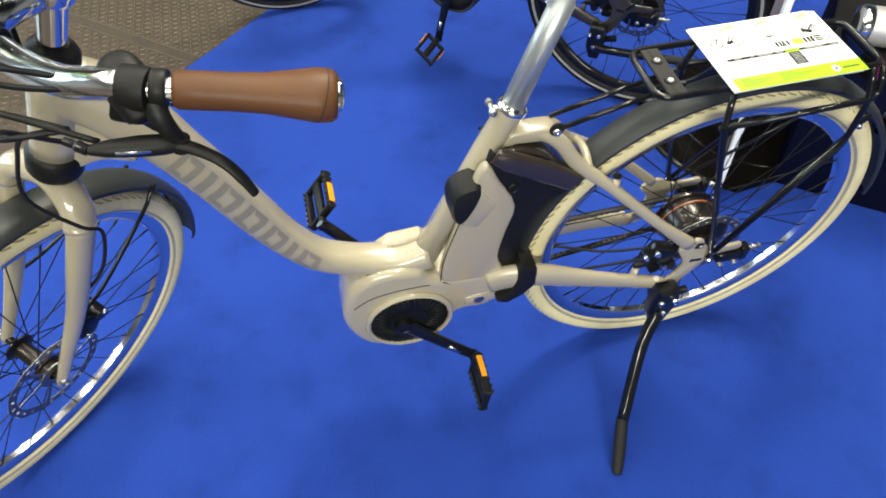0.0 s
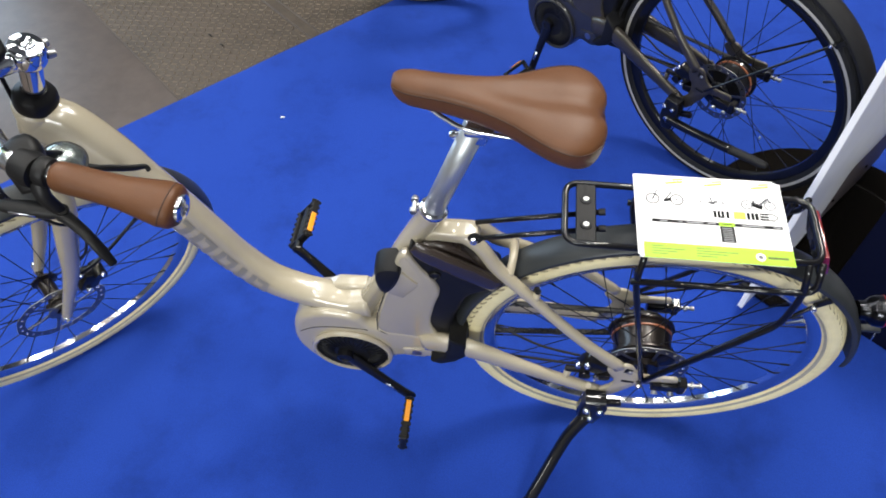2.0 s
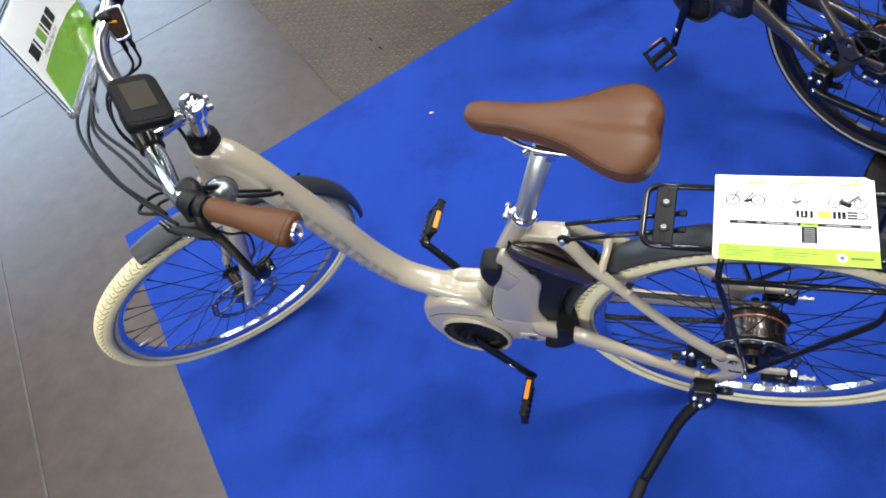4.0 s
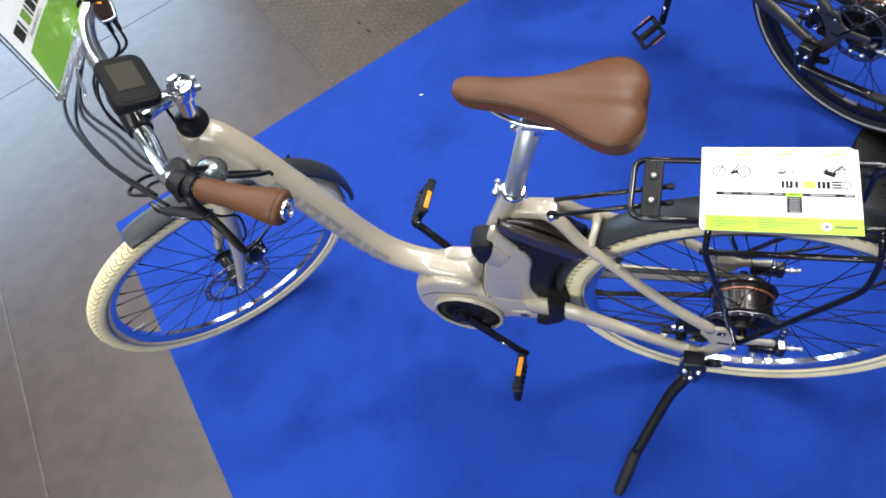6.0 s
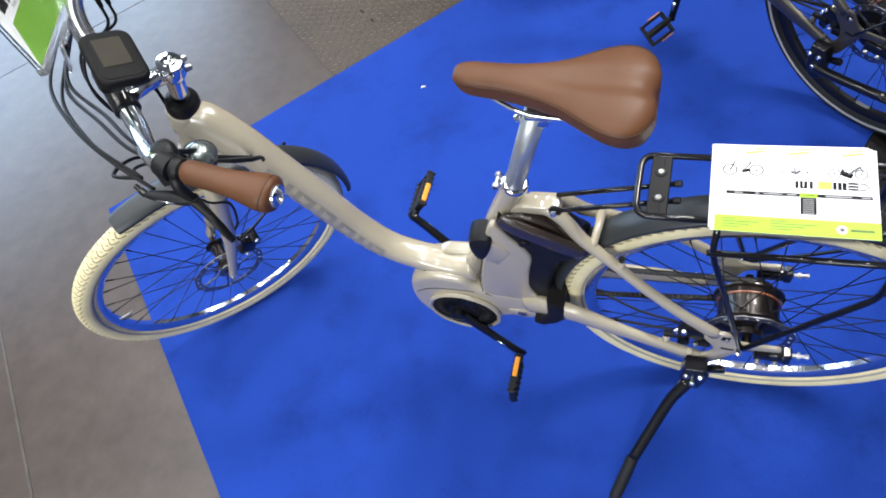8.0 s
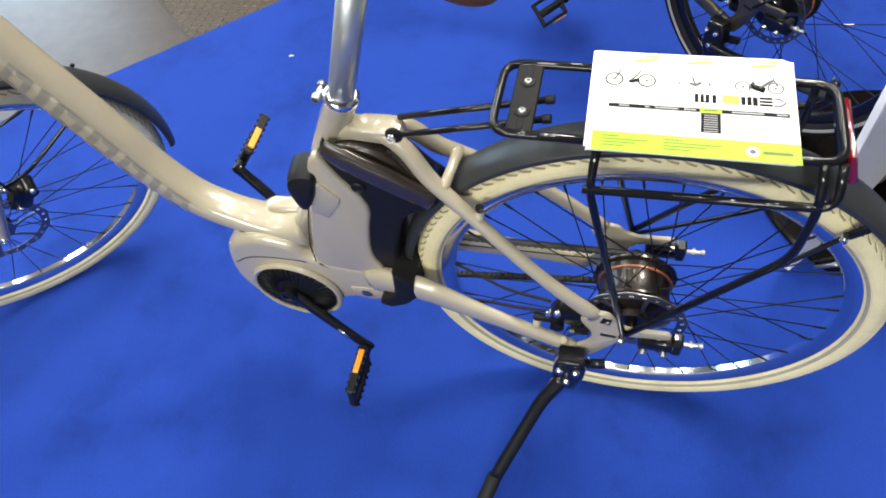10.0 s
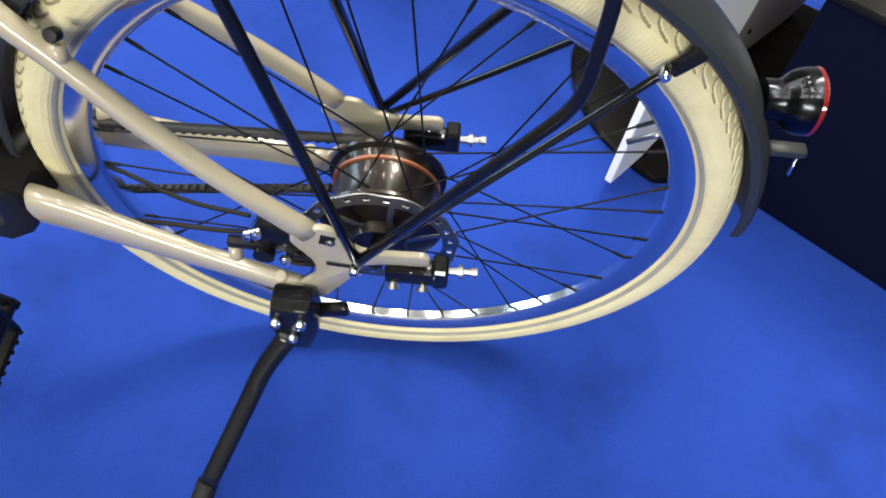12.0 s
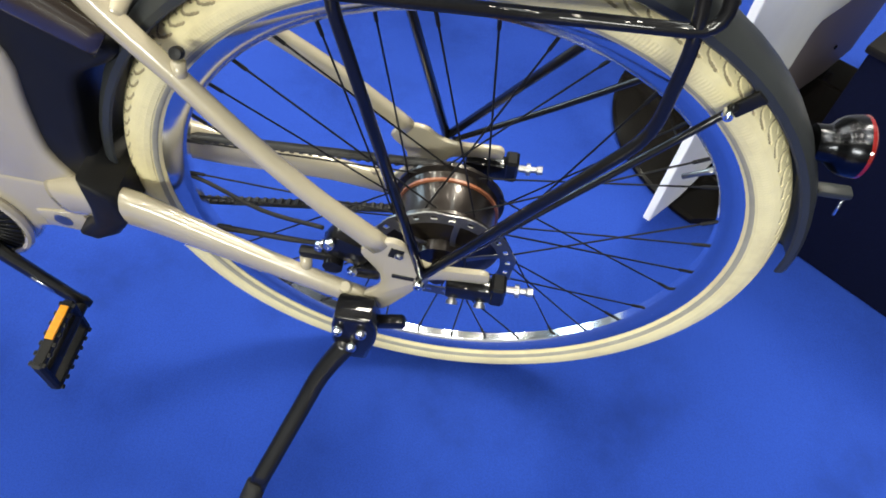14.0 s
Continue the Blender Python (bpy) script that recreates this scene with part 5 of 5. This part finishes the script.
def luggage_rack(bike):
    """Glossy black tubes over the rear wheel, with a slotted plate and a red reflector."""
    r, z, hw = 0.0052, 0.757, 0.056
    x0, x1 = -0.203, 0.160
    loop = rounded([(0.0, -hw, z), (x0, -hw, z), (x0, hw, z), (x1, hw, z), (x1, -hw, z), (0.0, -hw, z)], 0.024, 5)
    rack = part("luggage_rack", sweep(loop, r, seg=10, side=(0, 0, 1)), BLACK_PAINT, bike, "glossy black tubular luggage rack")
    plate = part("plate", rbox(0.030, 2 * hw - 0.006, 0.004, Matrix.Translation((-0.172, 0, z + 0.0005)), 0.0015, 1), CABLE, rack)
    for y in (-0.040, 0.042):
        part("slot", rbox(0.007, 0.020, 0.0012, Matrix.Translation((-0.172, y, z + 0.0024)), 0.0005, 1), CABLE, rack)
    for y in (-0.024, 0.023):
        part("socket", lathe([(0.0050, 0.0022), (0.0085, 0.0022), (0.0095, 0.0), (0.0050, 0.0)], (-0.172, y, z + 0.002), (0, 0, 1), 18, closed=True), BLACK_RUBBER, rack)
        part("bolt", bolt(None, (-0.172, y, z + 0.002), (0, 0, 1), 0.0050, 0.0035), STEEL, rack)
    for sg in (-1, 1):
        part("front_strut", sweep([V(-0.336, -0.022 if sg < 0 else 0.010, 0.696), V(-0.142, sg * 0.0155, 0.743)], 0.0042, seg=10), BLACK_PAINT, rack)
        if sg < 0:
            part("socket", lathe([(0.0, 0.0), (0.011, 0.0), (0.012, 0.002), (0.011, 0.004), (0.0, 0.004)], (-0.334, sg * 0.0195, 0.696), (0, sg, 0.1), 20), BLACK_RUBBER, rack)
        if sg < 0:
            part("strut_bolt", bolt(None, (-0.336, sg * 0.0265, 0.696), (0, sg, 0.2), 0.0060, 0.005), CHROME, rack)
        part("strut_end", lathe([(0.0055, 0), (0.0055, 0.010)], (-0.150, sg * 0.0155, 0.741), (1, 0, 0.2), 10), BLACK_PLASTIC, rack)
        leg = rounded([(-0.085, sg * 0.058, z), (-0.088, sg * 0.074, 0.694), (-0.014, sg * 0.0945, 0.388)], 0.02, 4)
        part("leg", sweep(leg, r, seg=10, side=(1, 0, 0)), BLACK_PAINT, rack)
        bar = rounded([(-0.096, sg * 0.0745, 0.696), (0.166, sg * 0.0745, 0.706), (0.158, sg * 0.058, 0.757)], 0.022, 5)
        part("side_bar", sweep(bar, r, seg=10, side=(0, 1, 0)), BLACK_PAINT, rack)
        leg = rounded([(0.140, sg * 0.058, z), (0.150, sg * 0.076, 0.704), (0.150, sg * 0.078, 0.612), (-0.010, sg * 0.0955, 0.392)], 0.025, 5)
        part("leg", sweep(leg, r, seg=10, side=(1, 0, 0)), BLACK_PAINT, rack)
        part("leg_bolt", bolt(None, (-0.016, sg * 0.098, 0.374), (0, sg, 0), 0.0062, 0.006), CHROME, rack)
    bm = rbox(0.006, 0.092, 0.050, Matrix.Translation((0.168, 0, 0.728)) @ Matrix.Rotation(-0.35, 4, "Y"), 0.002, 1)
    part("reflector_bracket", bm, BLACK_PAINT, rack)
    part("reflector", rbox(0.010, 0.088, 0.046, Matrix.Translation((0.176, 0.002, 0.730)) @ Matrix.Rotation(-0.35, 4, "Y"), 0.004, 2), RED, rack, "long red reflector")


LIGHT_LOOK = dict(paint=CREAM, marks=CREAM_LOGO, motor=CREAM, motor_label="cream painted motor housing", cover=BLACK_PLASTIC, case=BLACK_PLASTIC, cover_label="cream battery side cover",
                  rim=ALU, rim_label="polished aluminium rim", tyre=TYRE, stripe=None, hub=HUB_METAL, hub_label="dark metal hub", band=ORANGE_BAND, spoke=CABLE, groove=GROOVE, bead=BEAD, fender=GREY_PLASTIC, leather=LEATHER, rack=True, crank=(0.131, 0, -0.118), parked=True)
bike = bicycle(LIGHT_LOOK, "cream electric bicycle with cream tyres, tan saddle and black luggage rack")
bike.matrix_basis = pose(0, 0, 0.0005, LEAN, 0, 0)
DARK_LOOK = dict(paint=BRONZE_PAINT, marks=None, motor=DARK_PAINT, motor_label="anthracite motor housing", cover=BLACK_PLASTIC, case=BLACK_PLASTIC, cover_label="anthracite battery side cover",
                 rim=BLACK_PAINT, rim_label="black rim", tyre=BLACK_RUBBER, stripe=REFLEX, hub=BLACK_PAINT, hub_label="black hub", band=ORANGE_BAND, spoke=BLACK_PAINT, groove=BLACK_RUBBER, bead=None, fender=BLACK_RUBBER, leather=BLACK_RUBBER, rack=False, crank=(-0.035, 0, -0.174), parked=False)
dark_bike = bicycle(DARK_LOOK, "dark bronze and black electric bicycle with black tyres on the carpet")
dark_bike.matrix_basis = pose(0.303, 0.847, 0.0005, LEAN, 0, -40)
LEAN_M = pose(0, 0, 0.0005, LEAN, 0, 0)

# ---- leaflets on the rack ----
leaflets = tagged(new("leaflet_stack"), "stack of white and lime green leaflets on the luggage rack", "leaflets")
leaflets.matrix_basis = LEAN_M @ frame_matrix(V(0.9998, 0.015, 0.005), V(-0.015, 0.9998, 0.01), V(-0.005, -0.01, 0.9998), V(0.008, -0.003, 0.7640))
LW, LD = 0.206, 0.146
SHEETS = ((-0.004, 0.0045, 0.6), (-0.002, 0.003, -0.4), (-0.006, 0.007, 0.3), (-0.004, 0.005, -0.7), (-0.002, 0.002, 0.5), (0.002, 0, 0))
for k, (dx, dy, tw) in enumerate(SHEETS):
    part("sheet", rbox(LW, LD, 0.0006, pose(dx, dy, k * 0.0011, 0, 0, tw), 0), PAPER, leaflets)
TOP = 5 * 0.0011 + 0.0004


def ink(name, x0, x1, y0, y1, material, parent, base, lift=0.0):
    """A printed patch on a flat thing."""
    return part(name, rbox(x1 - x0, y1 - y0, 0.0002, base @ pose((x0 + x1) / 2, (y0 + y1) / 2, lift), 0), material, parent)


def drawn(points, width, material, parent, base):
    """A printed line."""
    return part("drawing_line", sweep([base @ V(x, y, 0) for x, y in points], 0.0002, width * 1.6, seg=4, side=(0, 0, 1)), material, parent)


LB = pose(0.002 - LW / 2, -LD / 2, TOP)
ink("band", 0.0, LW, 0.0, 0.0265, LIME, leaflets, LB)
ink("bar", 0.014, 0.198, 0.0625, 0.0680, INK, leaflets, LB)
for x0, x1 in ((0.025, 0.036), (0.052, 0.057), (0.063, 0.087), (0.093, 0.105), (0.141, 0.173), (0.185, 0.196)):
    ink("text_bar", x0, x1, 0.0644, 0.0662, PALE_INK, leaflets, LB, 0.0002)
ink("table_head", 0.109, 0.131, 0.0618, 0.0688, LIME, leaflets, LB, 0.0004)
ink("text_bar", 0.113, 0.127, 0.0648, 0.0660, INK, leaflets, LB, 0.0006)
ink("table", 0.110, 0.130, 0.034, 0.0616, INK, leaflets, LB)
for k in range(8):
    ink("table_line", 0.1130, 0.1270, 0.0356 + 0.0032 * k, 0.0366 + 0.0032 * k, PALE_INK, leaflets, LB, 0.0002)
# the maker's mark, as plain upright and level bars
for x0, x1 in ((0.1035, 0.1075), (0.1093, 0.1130), (0.1146, 0.1186), (0.1216, 0.1256), (0.1508, 0.1550), (0.1568, 0.1612), (0.1624, 0.1672)):
    ink("mark", x0, x1, 0.0770, 0.0892, INK, leaflets, LB)
ink("mark", 0.1104, 0.1170, 0.0770, 0.0794, INK, leaflets, LB, 0.0002)
for y in (0.0770, 0.0817, 0.0866):
    ink("mark", 0.1690, 0.1820, y, y + 0.0032, INK, leaflets, LB)
ink("mark", 0.1320, 0.1490, 0.0766, 0.0898, YELLOW, leaflets, LB)
drawn([(0.183, 0.0776), (0.189, 0.0776), (0.195, 0.0831), (0.189, 0.0886), (0.183, 0.0886)], 0.0006, INK, leaflets, LB)
for x0, x1 in ((0.117, 0.128), (0.132, 0.143), (0.147, 0.150)):
    ink("text_bar", x0, x1, 0.0728, 0.0740, GREY_INK, leaflets, LB)
for x0 in (0.011, 0.073):
    for k, w in enumerate((0.016, 0.046, 0.034, 0.022)):
        ink("text_bar", x0, x0 + w * (1.25 if x0 > 0.05 else 1.0), 0.0200 - 0.0043 * k, 0.0212 - 0.0043 * k, BAND_INK, leaflets, LB, 0.0002)
part("badge", lathe([(0.0, 0), (0.0066, 0), (0.0066, 0.0002), (0.0, 0.0002)], LB @ V(0.160, 0.0125, 0.0003), (0, 0, 1), 24), PAPER, leaflets)
part("badge_centre", lathe([(0.0, 0), (0.0034, 0), (0.0034, 0.0002), (0.0, 0.0002)], LB @ V(0.160, 0.0125, 0.0005), (0, 0, 1), 6), GREY_INK, leaflets)
ink("mark", 0.170, 0.198, 0.0104, 0.0142, BAND_INK, leaflets, LB, 0.0002)
for x in (0.051, 0.108, 0.176):
    part("dash", rbox(0.026, 0.0036, 0.0002, LB @ pose(x, LD - 0.0085, 0, 0, 0, 10), 0), YELLOW, leaflets)
    part("dash", rbox(0.016, 0.0028, 0.0002, LB @ pose(x + 0.006, LD - 0.0025, 0, 0, 0, 8), 0), YELLOW, leaflets)
# three bicycles in thin line, the last with a dark frame
for x, y, rr, shade in ((0.0175, 0.105, 0.0100, INK), (0.0525, 0.105, 0.0100, INK), (0.087, 0.104, 0.0090, PALE_INK), (0.119, 0.104, 0.0090, PALE_INK), (0.153, 0.104, 0.0085, GREY_INK), (0.186, 0.104, 0.0085, GREY_INK)):
    part("wheel_drawing", lathe([(rr - 0.0017, 0), (rr, 0), (rr, 0.0002), (rr - 0.0017, 0.0002)], LB @ V(x, y, 0.0), (0, 0, 1), 32, closed=True), shade, leaflets)
    part("hub_drawing", lathe([(0.0, 0), (0.0017, 0), (0.0017, 0.0002), (0.0, 0.0002)], LB @ V(x, y, 0.0), (0, 0, 1), 10), GREY_INK, leaflets)
for pts, width, shade in ((((0.0185, 0.106), (0.0235, 0.119), (0.0265, 0.121)), 0.0006, GREY_INK), (((0.0355, 0.104), (0.0415, 0.112), (0.0455, 0.119), (0.0425, 0.120)), 0.0007, GREY_INK), (((0.0335, 0.103), (0.0375, 0.103), (0.0445, 0.106)), 0.0016, INK),
                          (((0.098, 0.105), (0.104, 0.102), (0.110, 0.107)), 0.0013, GREY_INK), (((0.104, 0.103), (0.101, 0.114)), 0.0006, GREY_INK), (((0.119, 0.105), (0.116, 0.118), (0.119, 0.120)), 0.0005, PALE_INK),
                          (((0.160, 0.107), (0.168, 0.103), (0.175, 0.100)), 0.0026, INK), (((0.170, 0.103), (0.179, 0.112), (0.184, 0.116)), 0.0011, GREY_INK), (((0.184, 0.119), (0.188, 0.107)), 0.0006, GREY_INK), (((0.166, 0.105), (0.163, 0.113)), 0.0008, GREY_INK)):
    drawn(pts, width, shade, leaflets, LB)

# ---- clear sign holder on the handlebar ----
sign = tagged(new("sign_holder"), "clear acrylic holder with a white and green card on the handlebar", "sign")
sx = V(-0.374, 0.927, -0.041).normalized()
sn_ = V(0.928, 0.373, -0.025).normalized()
sn_ = (sn_ - sx * sn_.dot(sx)).normalized()
sy = sn_.cross(sx)
sign.matrix_basis = LEAN_M @ frame_matrix(sx, sy, sn_, V(-1.026, -0.100, 1.098))
part("pane", rbox(0.222, 0.158, 0.0025, pose(0.105, 0.076, 0.0030), 0.001, 1), ACRYLIC, sign)
part("pane", rbox(0.222, 0.158, 0.0025, pose(0.105, 0.076, -0.0030), 0.001, 1), ACRYLIC, sign)
for pane in sign.children:
    pane.visible_shadow = False
part("card", rbox(0.208, 0.146, 0.0008, pose(0.105, 0.076, 0), 0), WHITE_CARD, sign)
SB = pose(0, 0.003, 0.0006)
bm = bmesh.new()
pts = [(0.001, 0.0), (0.209, 0.0), (0.209, 0.052), (0.170, 0.060), (0.120, 0.064), (0.060, 0.064), (0.020, 0.062)]
f = bm.faces.new([bm.verts.new(SB @ V(x, y, 0.0)) for x, y in pts])
part("green_field", bm, GREEN_INK, sign)
for x0, x1 in ((0.020, 0.042), (0.046, 0.051), (0.084, 0.089), (0.093, 0.110), (0.114, 0.131)):
    ink("mark", x0, x1, 0.077, 0.097, INK, sign, SB)
ink("mark", 0.061, 0.079, 0.077, 0.097, GREEN_INK, sign, SB)
words = bpy.data.curves.new("sign_words", "FONT")
words.body, words.size, words.extrude = "THE NEW WAY TO", 0.0078, 0.0001
holder = bpy.data.objects.new("sign_words", words)
me = bpy.data.meshes.new_from_object(holder)
bpy.data.objects.remove(holder)
me.transform(SB @ pose(0.046, 0.0675, 0.0003))
me.materials.append(GREY_INK)
new("words", me).parent = sign
part("spine", rbox(0.222, 0.012, 0.016, pose(0.105, -0.004, 0), 0.003, 2), FROSTED, sign)
part("clip", rbox(0.012, 0.060, 0.004, pose(0.066, -0.036, -0.002, 25, 0, 14), 0.0015, 2), FROSTED, sign)
part("clip", rbox(0.030, 0.022, 0.005, pose(0.100, -0.016, 0.004, 25, 0, 0), 0.0015, 2), FROSTED, sign)

# ---- plinth with a roller tube, post and base plates beside the bicycle ----
PD, PN = V(0.768, -0.640, 0), V(0.640, 0.768, 0)
PC = V(0.553, 0.362, 0)
m = frame_matrix(PD, PN, V(0, 0, 1), PC + PD * 0.8 + PN * 0.35)
plinth = tagged(part("plinth", rbox(1.6, 0.7, 0.385, m @ pose(0, 0, 0.1930), 0.004, 2), NAVY, None), "low dark navy cloth-covered plinth standing on the carpet", "plinth")
part("top", rbox(1.612, 0.712, 0.014, m @ pose(0, 0, 0.3935), 0.004, 2), BLACK_BOARD, plinth, "black laminate top")
ta = V(0.655, 0.416, 0.4485)
td = V(0.862, -0.507, 0).normalized()
tube = tagged(part("roller_tube", lathe([(0.040, 0.018), (0.046, 0.02), (0.046, 0.72), (0.040, 0.722)], ta, td, 48), TUBE_METAL, None), "satin silver tube lying on the black plinth top", "tube")
part("end_ring", lathe([(0.030, -0.012), (0.043, -0.010), (0.0475, -0.002), (0.0475, 0.016), (0.044, 0.021), (0.030, 0.022)], ta, td, 40), CHROME, tube, "chrome end ring")
part("end_hollow", lathe([(0.0, -0.0125), (0.029, -0.0125), (0.029, -0.010), (0.0, -0.009)], ta, td, 28), BLACK_BOARD, tube)

post = tagged(new("display_totem"), "white display totem, its shaded side coloured mauve-grey, on a round black base", "display stand")
side = frame_matrix(PN, -PD, V(0, 0, 1), V(0.372, 0.341, 0))
shell = [(-0.034, 0.021), (0.000, 0.0195), (0.060, 0.0195), (0.105, 0.032), (0.200, 0.088), (0.285, 0.145), (0.306, 0.215), (0.318, 0.275), (0.335, 0.287), (0.420, 0.284), (0.500, 0.282), (0.518, 0.300), (0.545, 0.390), (0.580, 0.600), (0.600, 2.10), (0.004, 2.10), (0.002, 0.350), (-0.018, 0.165)]
bm = prism(shell, 0.0, 0.014, 0.0015, 1)
bmesh.ops.transform(bm, matrix=side, verts=bm.verts)
bmesh.ops.recalc_face_normals(bm, faces=bm.faces)
bmesh.ops.triangulate(bm, faces=[f for f in bm.faces if len(f.verts) > 4], ngon_method="EAR_CLIP")
part("shell", bm, WHITE_PAINT, post, "white tapering side shell", 12)
# facet of the white totem that lies in shade, coloured mauve-grey for it
bm = prism([(0.260, 0.080), (0.613, 0.042), (0.729, 0.050), (0.774, 0.160), (0.795, 0.260), (0.800, 2.08), (0.260, 2.08)], 0.004, 0.034, 0.003, 1)
bmesh.ops.transform(bm, matrix=side, verts=bm.verts)
bmesh.ops.recalc_face_normals(bm, faces=bm.faces)
part("body", bm, SHADED_WHITE, post, "body panel with its shade put into a mauve-grey colour", 12)
bm = prism([(0.160, 0.019), (0.660, 0.019), (0.640, 0.075), (0.240, 0.100)], 0.008, 0.030, 0.003, 1)
bmesh.ops.transform(bm, matrix=side, verts=bm.verts)
bmesh.ops.recalc_face_normals(bm, faces=bm.faces)
part("foot", bm, BASE_BLACK, post, "black foot")
for a, z in ((0.361, 0.138), (0.566, 0.130)):
    part("screw", bolt(None, side @ V(a, 0.004, z), PD, 0.005, 0.003), BASE_BLACK, post)
bm = lathe([(0.0, 0.0), (0.349, 0.0), (0.352, 0.003), (0.352, 0.010), (0.346, 0.015), (0.26, 0.018), (0.0, 0.019)], (0.645, 0.622, 0.0004), (0, 0, 1), 80)
bmesh.ops.bisect_plane(bm, geom=bm.verts[:] + bm.edges[:] + bm.faces[:], plane_co=(0.40, 0.338, 0), plane_no=(0.14, -0.99, 0), clear_outer=True)
bmesh.ops.holes_fill(bm, edges=[e for e in bm.edges if e.is_boundary])
disc = tagged(part("base_disc", bm, BASE_BLACK, None), "round black steel base plate with one straight side", "base plate")
part("raised_ring", lathe([(0.225, 0.0165), (0.228, 0.021), (0.233, 0.021), (0.236, 0.0165)], (0.645, 0.622, 0.0004), (0, 0, 1), 64, closed=True), BASE_BLACK, disc)
